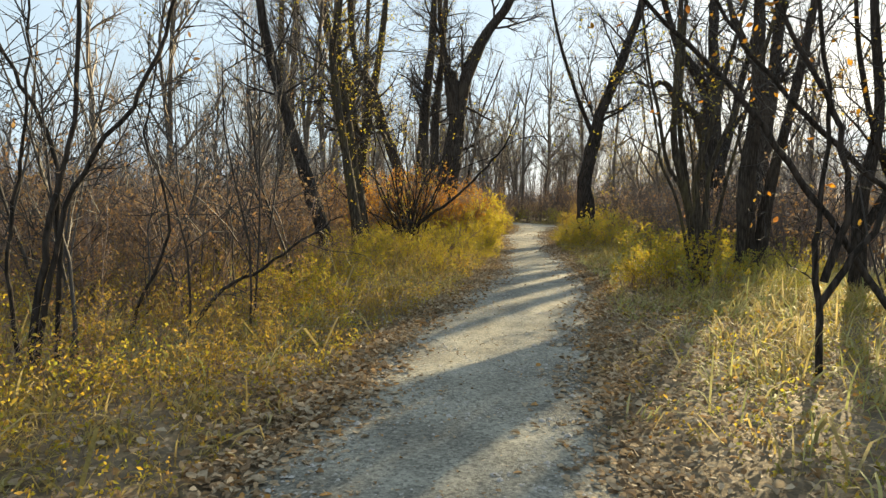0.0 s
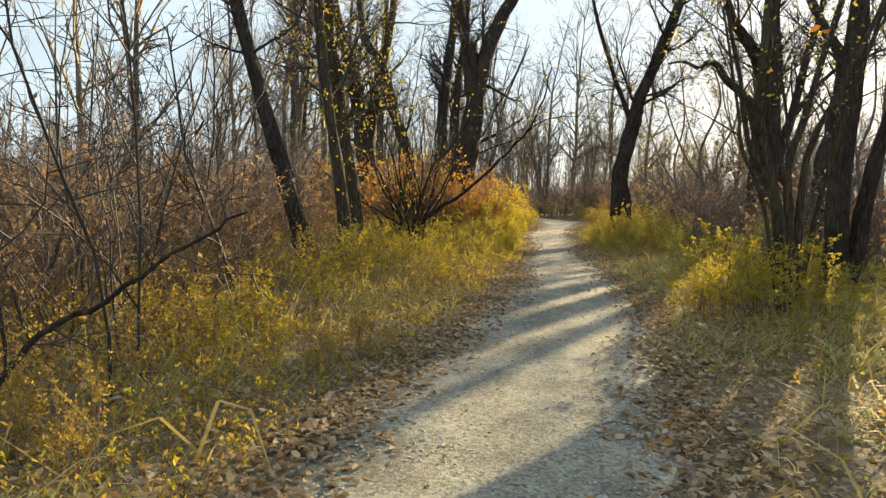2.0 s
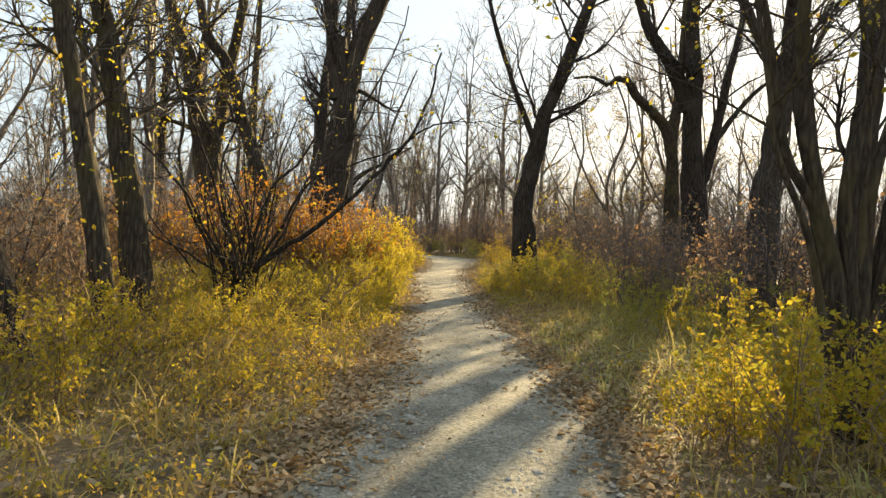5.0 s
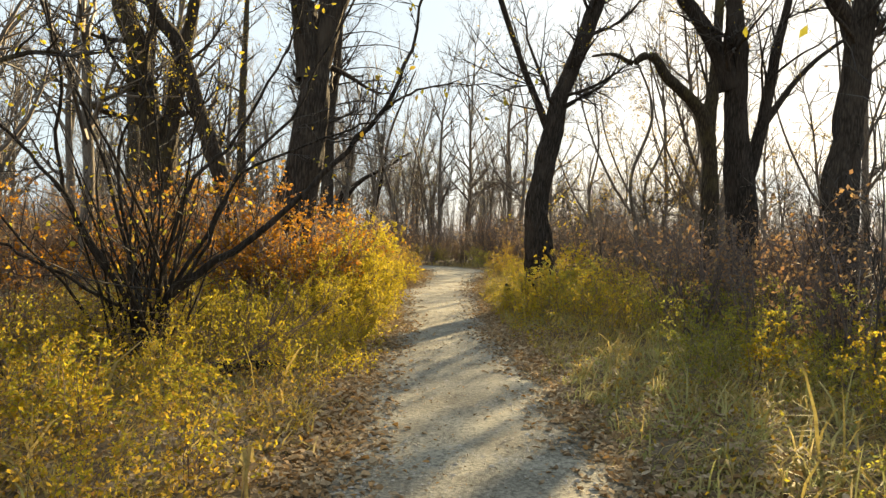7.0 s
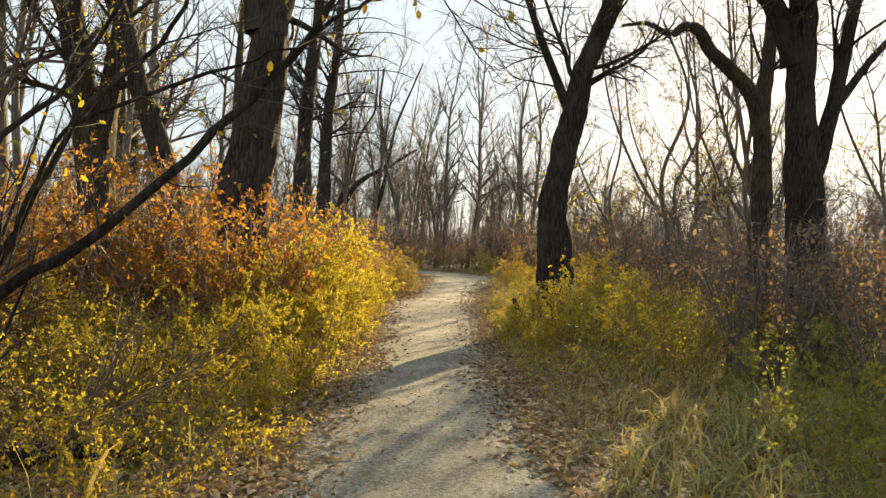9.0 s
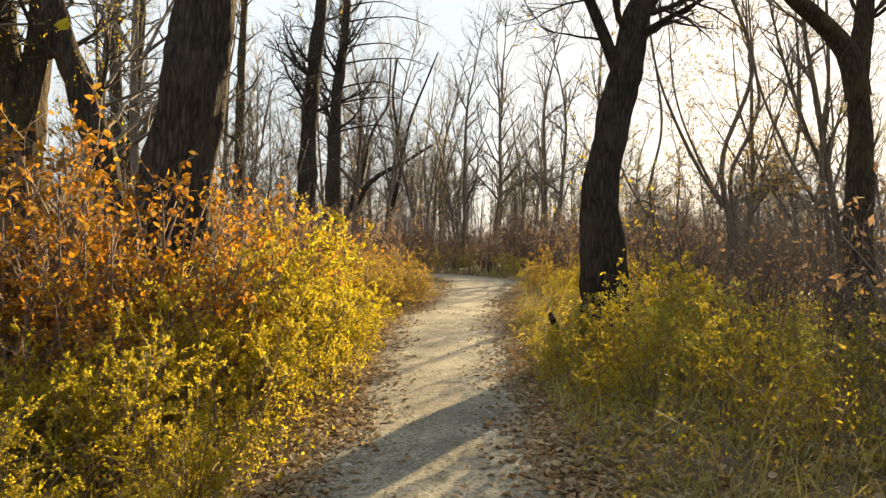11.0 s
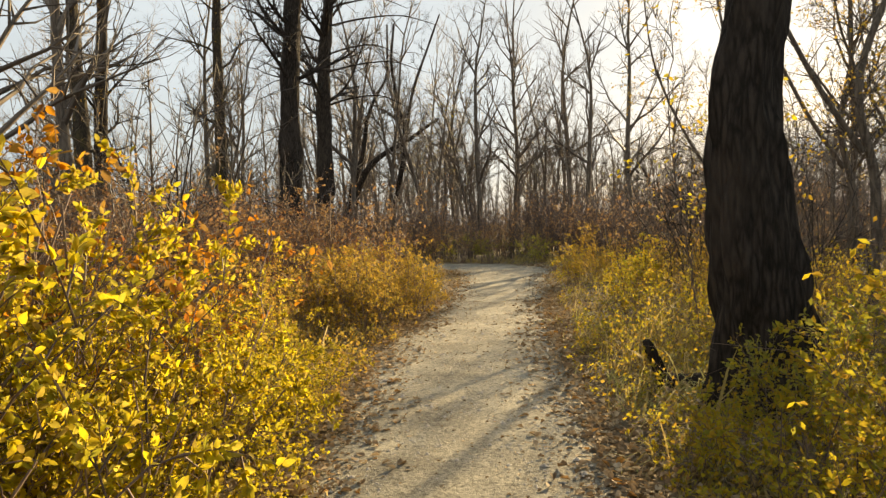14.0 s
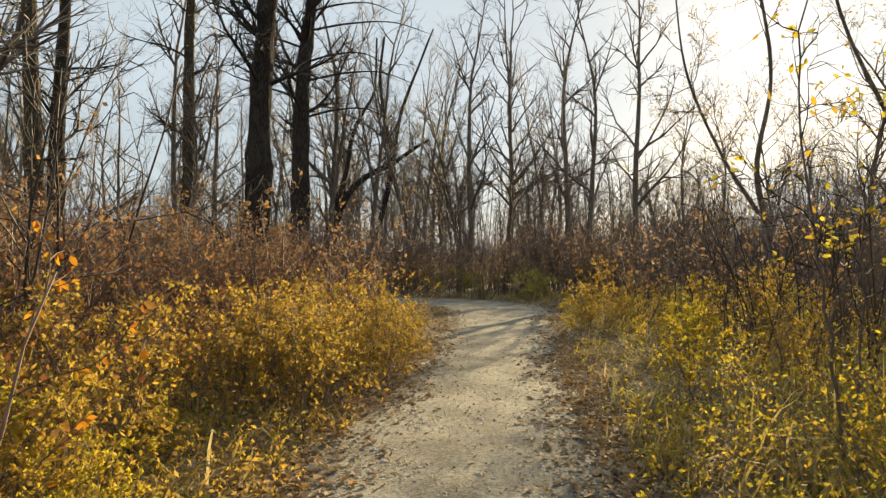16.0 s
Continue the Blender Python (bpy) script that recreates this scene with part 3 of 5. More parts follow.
hero_tree("tree", "broad two-stemmed tree with clinging yellow leaves", (-3.2, 26.6, 0), [
    ([(-3.1, 26.6, -0.1), (-3.15, 26.6, 1.4), (-3.25, 26.6, 2.6), (-3.58, 26.6, 4.3), (-3.86, 26.6, 5.6), (-4.25, 26.6, 6.6), (-4.8, 26.8, 9), (-5, 27, 13)], 0.4, 0.1),
    ([(-3.2, 26.65, 2.8), (-3.05, 26.6, 3.8), (-2.87, 26.6, 5.14), (-2.6, 26.6, 6.7), (-2.4, 26.8, 9), (-2.3, 27, 12)], 0.24, 0.07)],
    M_BARK_LICHEN, 16, 2.6, 3, 20, M_LEAF_GOLD, 0.9, leaf_low=6)
# clump of close stems on the right
hero_tree("tree", "clump of dark upright stems rising from one foot", (4.6, 12.2, 0), [
    ([(4.6, 12.2, -0.1), (4.5, 12.2, 0.9), (4.21, 12.2, 1.94), (4.03, 12.2, 2.62), (4.0, 12.2, 3.5), (4.05, 12.3, 5), (4.0, 12.4, 8)], 0.085, 0.035),
    ([(4.55, 12.15, -0.1), (4.28, 12.2, 1.6), (3.93, 12.2, 2.24), (3.71, 12.2, 3.2), (3.5, 12.2, 4), (3.2, 12.3, 6)], 0.05, 0.02),
    ([(4.66, 12.3, -0.1), (4.45, 12.35, 1.2), (4.3, 12.4, 2.2), (4.16, 12.4, 3.1), (4.2, 12.5, 4.5), (4.3, 12.7, 8)], 0.075, 0.03),
    ([(4.65, 12.2, -0.1), (4.55, 12.2, 1.2), (4.45, 12.2, 1.95), (4.6, 12.2, 2.67), (4.8, 12.2, 3.6), (5.2, 12.2, 5.5), (5.3, 12.2, 8)], 0.07, 0.028),
    ([(4.72, 12.2, -0.1), (4.65, 12.2, 1.7), (4.77, 12.2, 2.45), (5.0, 12.2, 3.0), (5.6, 12.3, 4.5), (6, 12.4, 6.5)], 0.06, 0.02),
    ([(4.5, 12.1, -0.1), (4.14, 12.1, 1.47), (3.79, 12.1, 2.23), (3.7, 12.1, 2.7), (3.4, 12.1, 4)], 0.035, 0.015),
    ([(4.6, 12.0, -0.1), (4.3, 11.8, 1.5), (4.1, 11.6, 2.6), (3.6, 11.4, 4.2)], 0.03, 0.012),
    ([(4.75, 12.3, -0.1), (5.0, 12.4, 1.6), (5.3, 12.4, 3.0), (5.8, 12.4, 5)], 0.045, 0.015)],
    M_BARK_LICHEN, 17, 1.8, 2.2, 21, M_LEAF_GOLD, 0.5)
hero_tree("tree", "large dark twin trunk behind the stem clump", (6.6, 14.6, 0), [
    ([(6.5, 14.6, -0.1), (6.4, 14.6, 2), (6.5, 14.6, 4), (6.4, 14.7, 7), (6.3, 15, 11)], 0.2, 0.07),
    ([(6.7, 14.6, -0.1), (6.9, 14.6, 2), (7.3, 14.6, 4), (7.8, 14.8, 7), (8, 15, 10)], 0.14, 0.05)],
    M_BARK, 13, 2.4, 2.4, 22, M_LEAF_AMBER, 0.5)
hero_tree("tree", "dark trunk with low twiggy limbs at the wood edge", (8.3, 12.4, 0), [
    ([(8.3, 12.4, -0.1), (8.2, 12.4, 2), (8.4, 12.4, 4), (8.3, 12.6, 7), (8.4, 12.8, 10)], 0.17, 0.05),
    ([(8.25, 12.4, 1.6), (7.7, 12.4, 2.8), (7.2, 12.3, 4.4), (6.9, 12.2, 6.5)], 0.08, 0.025)], M_BARK_SHADE, 18, 2.2, 1.8, 240, M_LEAF_AMBER, 0.6)
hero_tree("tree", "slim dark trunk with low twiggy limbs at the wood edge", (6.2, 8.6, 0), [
    ([(6.2, 8.6, -0.1), (6.1, 8.6, 2), (6.25, 8.6, 4), (6.0, 8.7, 7)], 0.09, 0.03)], M_BARK_SHADE, 16, 1.8, 1.4, 241, M_LEAF_AMBER, 0.6, sides=12)
# two trees added sunward to shade the ground right of the path start
hero_tree("tree", "added dark twiggy tree shading the start of the path", (7.3, 11.9, 0), [
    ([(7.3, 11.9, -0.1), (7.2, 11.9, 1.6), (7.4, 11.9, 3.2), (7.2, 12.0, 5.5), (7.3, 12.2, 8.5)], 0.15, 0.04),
    ([(7.3, 11.9, 1.2), (7.9, 11.8, 2.6), (8.3, 11.7, 4.4), (8.4, 11.7, 7)], 0.08, 0.025)], M_BARK_SHADE, 24, 2.1, 1.3, 242, M_LEAF_AMBER, 0.8, sides=16)
hero_tree("tree", "added dark many-limbed tree shading the start of the path", (8.7, 10.2, 0), [
    ([(8.7, 10.2, -0.1), (8.6, 10.2, 1.8), (8.8, 10.2, 3.6), (8.6, 10.3, 6), (8.7, 10.4, 9)], 0.16, 0.04)], M_BARK_SHADE, 24, 2.3, 1.3, 243, M_LEAF_AMBER, 0.8, sides=16)
# pair of tall dark trunks and others beyond the bend
hero_tree("tree", "tall straight dark trunk of a close pair", (-1.5, 45.5, 0), [([(-1.6, 45.5, -0.1), (-1.43, 45.5, 3.3), (-1.4, 45.5, 6.0), (-1.2, 45.5, 9.3), (-1.0, 45.5, 11.6), (-0.9, 45.5, 17), (-0.8, 45.5, 20)], 0.47, 0.13)], M_BARK_SHADE, 22, 3.2, 6, 23)
# long fine level boughs, as of a half-bare conifer
BOUGHS = [([(-0.7, 50, z), (-0.7 + q * 0.35, 49.8, z + 0.3), (-0.7 + q * 0.7, 49.6, z + 0.35), (-0.7 + q, 49.4, z - 0.1)], 0.05, 0.01) for z, q in [(6.6, 3.4), (7.3, -2.6), (8.0, 4.2), (8.7, 3.2), (9.3, -3.2), (9.9, 4.8), (10.6, 3.6), (11.2, -3.0), (11.9, 4.6), (12.6, 3.4), (13.3, -2.6), (14.2, 3.6)]]
hero_tree("tree", "tall straight grey trunk of a close pair with level boughs", (-0.8, 50, 0), [([(-0.86, 50, -0.1), (-0.74, 50, 3.7), (-0.68, 50, 8.2), (-0.33, 50, 12), (-0.1, 50, 21)], 0.43, 0.14)], M_BARK, 24, 3.6, 5, 24, extra=BOUGHS)
hero_tree("tree", "tall slim brown trunk with rusty leaves low down", (-6.36, 55, 0), [([(-6.4, 55, -0.1), (-6.36, 55, 4.4), (-6.39, 55, 10.5), (-6.3, 55, 15), (-6.2, 55, 20)], 0.36, 0.1)], M_BARK_LICHEN, 16, 3, 6, 25, M_LEAF_AMBER, 1.2, leaf_low=36)
hero_tree("tree", "stout pale trunk of a pair in the thicket", (-12.4, 54, 0), [([(-12.4, 54, -0.1), (-12.54, 54, 5.8), (-12.8, 54, 12.5), (-12.8, 54, 18)], 0.5, 0.15)], M_BARK_LICHEN, 16, 3.5, 5, 26, M_LEAF_AMBER, 1.2, leaf_low=36)
hero_tree("tree", "stout pale trunk of a pair in the thicket", (-12.5, 56, 0), [([(-12.6, 56, -0.1), (-12.5, 56, 6.9), (-12.2, 56, 13.2), (-12, 56, 18)], 0.45, 0.12)], M_BARK, 14, 3.5, 6, 27, M_LEAF_AMBER, 1.2, leaf_low=36)
hero_tree("tree", "bowed bare trunk arching over a thin upright one", (0, 60, 0), [
    ([(-0.6, 60, -0.1), (-0.4, 60, 2.2), (0.0, 60, 3.8), (0.64, 60, 4.92), (1.6, 60, 5.7), (2.68, 60, 6.25), (3.6, 60, 6.9), (4.6, 60, 7.55)], 0.26, 0.08)], M_BARK_SHADE, 5, 2, 4, 28, sides=10)
hero_tree("tree", "thin crooked upright trunk forking high", (1.6, 60.2, 0), [
    ([(1.5, 60.2, -0.1), (1.87, 60.2, 2.2), (2.68, 60.2, 6.25), (2.3, 60.2, 8.5), (2.0, 60.2, 10.8), (2.2, 60.2, 13)], 0.19, 0.06),
    ([(2.68, 60.2, 6.2), (3.16, 60.2, 9.07), (4.16, 60.2, 11.8), (4.8, 60.2, 13.5)], 0.12, 0.04)], M_BARK_SHADE, 8, 2, 6, 29, sides=10)
hero_tree("tree", "thin bent trunk with an angled elbow", (-1, 60.4, 0), [
    ([(-1.2, 60.4, -0.1), (-0.5, 60.4, 3.4), (0.2, 60.4, 5.6), (0.55, 60.4, 7.7), (1.1, 60.4, 9), (1.7, 60.4, 10.2), (1.8, 60.4, 13)], 0.2, 0.05)], M_BARK_SHADE, 8, 2, 6, 30, sides=10)


for k, (x, y, h) in enumerate([(11.8, 30.5, 9.5), (13.5, 34.5, 10), (10.6, 37.5, 8.5), (14.5, 28.5, 10), (16.5, 38, 10), (9.4, 30.2, 7.5), (11.2, 33.4, 8.5)]):
    hero_tree("tree", "spreading twiggy bare tree behind the brush", (x, y, 0), [
        ([(x, y, -0.1), (x + 0.1, y, 1.8), (x - 0.15, y, 3.4), (x + 0.1 * k, y + 0.1, 5.5), (x - 0.2, y + 0.3, h)], 0.09, 0.025),
        ([(x - 0.1, y, 2.4), (x - 0.9, y, 3.6), (x - 1.6, y + 0.2, 5.4), (x - 1.9, y + 0.2, 7.5)], 0.05, 0.015)], M_BARK_FAR, 16, 2.0, 1.8, 230 + k, M_LEAF_AMBER, 0.9, sides=12)


# bare wood behind: six grown trees, repeated
WOOD_SPEC = dict(segs=(10, 5, 3, 2), wobble=(0.075, 0.16, 0.22, 0.3), up=(0.05, 0.1, 0.04, 0.0), kids=((15, 21), (6, 9), (1, 2)), ratio=(0.3, 0.5, 0.55), angle=((22, 58), (25, 60), (25, 65)), taper=0.1, thin=0.0055)
WOOD_SPEC["from"] = (0.22, 0.12, 0.1)


def wood_tree(seed, height, r, leaf=None):
    rng = np.random.default_rng(seed)
    out = [[], [], [], []]
    top = tagged(new("bare_tree"), "slender bare grey-brown tree in the autumn wood", "tree", "bare trees of the wood")
    grow(rng, (0, 0, -0.1), unit(np.array([rng.normal() * 0.07, rng.normal() * 0.07, 1])), height, r, 0, WOOD_SPEC, out)
    c = out[0][0][0]
    for k in range(rng.integers(0, 3)):
        grow(rng, c[3 + 2 * k], turned(rng, np.array([0, 0, 1.0]), rng.uniform(14, 30)), height * (0.55 - 0.12 * k), r * (0.6 - 0.15 * k), 0, WOOD_SPEC, out)
    for k, (pts, rad) in enumerate(out[0]):
        g = Geo()
        tube(g, pts, rad, 8, 0.05, seed)
        part("trunk" if k == 0 else "stem", g, M_BARK_FAR, top)
    g = Geo()
    tubes(g, out[1] + out[2] + out[3])
    part("crown", g, M_TWIG, top)
    if leaf:
        g = Geo()
        shoot_leaves(rng, g, out[2] + out[3], 0.25, 0.085, droop=0.5, rich=False)
        part("foliage", g, leaf, top)
    return top


rng = np.random.default_rng(5)
kinds = [wood_tree(40, 11, 0.11), wood_tree(41, 13, 0.13), wood_tree(42, 9, 0.08), wood_tree(43, 14, 0.16), wood_tree(44, 10, 0.1, M_LEAF_GOLD), wood_tree(45, 12, 0.12)]
spots = []


def scatter(n, x0, x1, y0, y1, gap):
    tries = 0
    while n and tries < 4000:
        tries += 1
        x, y = rng.uniform(x0, x1), rng.uniform(y0, y1)
        if off_path(x, y)[0][0] < 1.6 or any((x - a) ** 2 + (y - b) ** 2 < gap * gap for a, b in spots):
            continue
        spots.append((x, y))
        n -= 1


scatter(90, -16, 24, 50, 82, 0.9)
scatter(28, 24, 60, 50, 90, 1.6)
scatter(44, -60, 80, 82, 125, 2.0)
scatter(18, -44, -12, 26, 66, 2.5)
scatter(16, 13, 45, 12, 34, 2.0)
scatter(16, 16, 45, 34, 52, 2.0)
scatter(8, -8, -4, 18, 40, 1.5)
scatter(4, 11, 16, 28, 48, 2.0)
for k, (x, y) in enumerate(spots):
    m = pose(x, y, 0, 0, 0, rng.uniform(0, 360)) @ Matrix.Scale(rng.uniform(0.6, 0.85) if 14 < x and y < 75 else rng.uniform(0.75, 1.2), 4)
    ob = kinds[k % 6]
    if k < 6:
        ob.matrix_world = m
    else:
        c = copy_thing(ob, m)
        c.matrix_basis = m


# ---------------- shrubs ----------------
BUSH_SPEC = dict(segs=(5, 4, 2), wobble=(0.12, 0.2, 0.25), up=(0.03, 0.03, 0.0), kids=((5, 7), (2, 4)), ratio=(0.5, 0.45), angle=((20, 55), (25, 60)), taper=0.35, thin=0.0022)
BUSH_SPEC["from"] = (0.2, 0.15)
THICKET_SPEC = dict(BUSH_SPEC, segs=(4, 3, 2), kids=((6, 9), (3, 5)), thin=0.0028)


def shrub(name, label, category, group, seed, stems, height, spread, r, twig, leaf=None, per=3.0, size=0.05, droop=0.2, spec=BUSH_SPEC, rich=True, wide=0.55):
    """A shrub about one unit tall before scaling: stems fan out from the foot, with side shoots and leaves."""
    rng = np.random.default_rng(seed)
    out = [[], [], []]
    top = tagged(new(name), label, category, group)
    for _ in range(stems):
        foot = np.array([rng.normal() * 0.1, rng.normal() * 0.1, -0.05])
        a = rng.uniform(0, 2 * math.pi)
        lean = abs(rng.normal()) * spread
        d = unit(np.array([math.cos(a) * lean, math.sin(a) * lean, 1]))
        grow(rng, foot, d, height * rng.uniform(0.6, 1.1), r * rng.uniform(0.6, 1.2), 0, spec, out)
    g = Geo()
    for pts, rad in out[0]:
        tube(g, pts, rad, 4)
    part("stem_clump", g, twig, top)
    g = Geo()
    tubes(g, out[1] + out[2])
    part("twig_mass", g, twig, top)
    if leaf:
        g = Geo()
        shoot_leaves(rng, g, out[2] + out[1], per, size, droop, rich=rich, wide=wide)
        part("foliage", g, leaf, top)
    return top


def planted(tops, places):
    """Set the first of tops at the first place and copies at the others. A place: x, y, height scale."""
    r = np.random.default_rng(len(places) + 3)
    for k, (x, y, s) in enumerate(places):
        z = float(ground_z(x, y)[0])
        wide_s = s * r.uniform(0.9, 1.15)
        m = pose(x, y, z, r.uniform(-4, 4), r.uniform(-4, 4), r.uniform(0, 360)) @ Matrix.Diagonal((wide_s, wide_s, s, 1))
        ob = tops[k % len(tops)]
        if k < len(tops):
            ob.matrix_world = m
        else:
            copy_thing(ob, m).matrix_basis = m


def band(seed, n, x0, x1, y0, y1, s0, s1, off=0.3, gap=0.35):
    """Chance places in a rectangle of the plan, clear of the path and of one another."""
    r = np.random.default_rng(seed)
    got, tries = [], 0
    while len(got) < n and tries < 3000:
        tries += 1
        x, y = r.uniform(x0, x1), r.uniform(y0, y1)
        if off_path(x, y)[0][0] < off or any((x - a) ** 2 + (y - b) ** 2 < gap * gap for a, b, _ in got):
            continue
        got.append((x, y, r.uniform(s0, s1)))
    return got


# yellow bushes on the left of the path
yellow = [shrub("yellow_bush", "bright yellow leafy bush leaning over the path edge", "bush", "yellow bushes", 60 + k, 18, 1.0, 0.48, 0.007, M_TWIG_RED, M_LEAF_YELLOW, 22.0, 0.0215) for k in range(3)]
planted(yellow, [(1.3, 22.6, 1.62), (1.5, 23.2, 1.35), (1.35, 21.6, 1.3), (1.15, 20.8, 1.15), (1.55, 24.5, 1.0), (1.75, 25.4, 0.75), (0.9, 22.3, 1.7), (0.7, 20.9, 1.15), (0.85, 19.9, 0.9), (1.25, 19.6, 0.7),
                 (0.35, 20.1, 1.0), (0.5, 19.1, 0.8), (1.05, 18.6, 0.55), (0.0, 19.4, 0.9), (-0.4, 18.6, 0.8), (-0.6, 19.8, 1.0), (0.9, 23.4, 1.3), (1.45, 24.3, 1.1), (1.9, 26.2, 0.6), (1.6, 25.6, 0.8), (0.2, 18.5, 0.6), (1.2, 23.0, 1.6)])
orange = [shrub("orange_bush", "orange-brown bush with drooping withered leaves", "bush", "orange bushes", 70 + k, 12, 1.0, 0.35, 0.009, M_TWIG_RED, M_LEAF_ORANGE, 4.2, 0.031, 0.9) for k in range(3)]
planted(orange, [(0.0, 21.6, 2.1), (-0.7, 21.2, 2.2), (-0.3, 22.5, 2.0), (-1.3, 21.8, 2.1), (0.9, 24.2, 1.9), (0.3, 24.6, 2.1), (-0.6, 23.6, 2.2), (-1.9, 20.9, 1.9), (-2.6, 21.8, 2.0), (-1.2, 24.4, 2.1), (-2.1, 23.2, 2.1), (1.0, 25.9, 1.5), (-3.2, 20.2, 1.8), (-0.2, 20.6, 1.5), (-1.2, 19.8, 1.4), (0.75, 21.3, 1.5), (0.45, 21.7, 1.9), (0.15, 22.2, 2.0), (0.1, 21.1, 1.6), (0.5, 20.6, 1.2)])
rust = [shrub("brown_shrub", "tangled reddish-brown shrub with sparse dry leaves", "shrub", "brown shrubs", 80 + k, 10, 1.0, 0.35, 0.008, M_TWIG_RED, M_LEAF_RUST, 2.6, 0.03, 0.5, rich=False) for k in range(4)]
planted(rust, band(1, 34, -7.5, -2.6, 8, 20, 1.4, 2.1, gap=0.6) + band(2, 30, -6.5, 0.2, 27.5, 34, 1.7, 2.5) + band(3, 46, -8, 2.4, 33, 43, 1.8, 2.6, 0.8, 0.4) + band(55, 26, -2, 14, 45, 49, 1.3, 2.0, 0.3, 0.4) + band(4, 10, -12, -6, 20, 34, 1.7, 2.3) + band(41, 10, -9, -3.6, 2, 9, 1.2, 1.8, gap=0.6))
grey = [shrub("bare_shrub", "bare grey twiggy shrub in the undergrowth", "shrub", "bare shrubs", 90 + k, 11, 1.0, 0.4, 0.009, M_TWIG_BRUSH, M_LEAF_RUST, 0.6, 0.045, 0.5, rich=False) for k in range(4)]
planted(grey, band(5, 46, 6.2, 11.5, 16.5, 25, 1.3, 2.2, 0.9, 0.45) + band(6, 34, 7.5, 16, 26, 46, 1.4, 2.3, 1.8, 0.7) + band(8, 9, -14, -5, 8, 30, 1.8, 2.6, gap=1.0) + band(9, 12, 8, 16, 6, 18, 1.6, 2.4, gap=0.9))
thicket = [shrub("thicket_shrub", "bare grey-brown shrub of the far thicket", "shrub", "shrubs of the far thicket", 95 + k, 13, 1.0, 0.42, 0.009, M_TWIG_BRUSH, M_LEAF_RUST, 0.5, 0.03, rich=False, spec=THICKET_SPEC) for k in range(4)]
planted(thicket, band(7, 90, -8, 24, 46, 55, 1.9, 3.1, 0.4, 0.55) + band(42, 30, -26, 40, 56, 72, 2.6, 4.2, 0.5, 1.0)
        + band(44, 24, -40, -10, 16, 60, 2.0, 3.2, 0.5, 1.5) + band(45, 14, 16, 45, 10, 50, 2.0, 3.0, 0.5, 1.5))
gold = [shrub("gold_green_plant", "low yellow-green leafy plants at the path edge", "bush", "yellow-green plants", 100 + k, 8, 1.0, 0.5, 0.006, M_TWIG_RED, M_LEAF_GOLD, 7.0, 0.043, rich=False) for k in range(3)]
planted(gold, band(10, 12, -2.6, 0.0, 7.5, 14, 0.4, 0.8, 0.9, 0.5) + band(11, 18, -1.8, 0.8, 13.5, 18.6, 0.45, 0.8, 0.6, 0.4) + band(12, 13, 3.9, 5.6, 20.8, 24.6, 0.5, 0.85, 0.5, 0.4)
        + [(3.85, 11.5, 1.0), (4.25, 11.4, 0.9), (3.95, 12.0, 1.1), (4.7, 11.3, 0.8), (5.3, 23.9, 1.2), (4.6, 23.7, 0.9), (5.9, 24.2, 1.3), (4.4, 22.9, 0.85)]
        + band(15, 12, 5.4, 9.5, 27, 38, 0.6, 1.3, 0.8, 0.7) + band(56, 8, -0.6, 1.6, 26.6, 28.6, 0.5, 0.8, 0.4, 0.4) + band(16, 4, 3.0, 3.6, 10.8, 12.4, 0.7, 1.1, 0.5, 0.25) + band(17, 8, 5.2, 8, 12.8, 17, 0.5, 0.9, 0.9, 0.5))
amber = [shrub("amber_bush", "low golden-brown bush with fading leaves", "bush", "amber bushes", 105 + k, 9, 1.0, 0.5, 0.006, M_TWIG_RED, M_LEAF_AMBER, 6.5, 0.038, rich=False) for k in range(3)]
planted(amber, band(13, 24, 1.1, 2.9, 29.4, 34.5, 0.7, 1.15, 0.15, 0.33) + band(14, 24, -2.4, 1.6, 26.8, 31.5, 0.7, 1.2, 0.3, 0.4) + band(57, 12, 5.6, 9.5, 28, 40, 0.7, 1.2, 0.6, 0.6) + band(58, 14, -3.2, -0.4, 5, 9.5, 0.35, 0.65, 0.6, 0.45))
green = [shrub("green_weed", "dull green weed with ragged leaves in shade", "plant", "green weeds", 110 + k, 7, 1.0, 0.5, 0.005, M_TWIG, M_LEAF_GREEN, 7.0, 0.042, rich=False) for k in range(2)]
planted(green, band(18, 36, 4.6, 8.5, 15, 24.5, 0.5, 1.0, 0.7, 0.35) + band(19, 12, 3.6, 6.5, 8, 14, 0.4, 0.8, 0.8, 0.4) + band(20, 20, -4, 8, 44.5, 50, 0.7, 1.1, 0.3, 0.5))


arching = [shrub("arching_shrub", "tall bare shrub of fine grey arching twigs", "shrub", "arching bare shrubs", 250 + k, 15, 1.0, 0.5, 0.0042, M_TWIG, M_LEAF_RUST, 0.12, 0.012, 0.4, spec=dict(BUSH_SPEC, kids=((7, 10), (3, 5)), up=(0.0, -0.01, -0.03), thin=0.0012), rich=False) for k in range(3)]
planted(arching, band(60, 10, -10, -3.8, 6, 19, 2.2, 3.2, 1.5, 1.2) + band(61, 14, 10.5, 17, 14, 28, 2.4, 3.6, 2.5, 1.0) + band(62, 12, -12, -4, 24, 42, 2.6, 4.0, 1.5, 1.2) + band(63, 16, 9, 18, 27, 44, 2.6, 3.8, 2.0, 1.2))


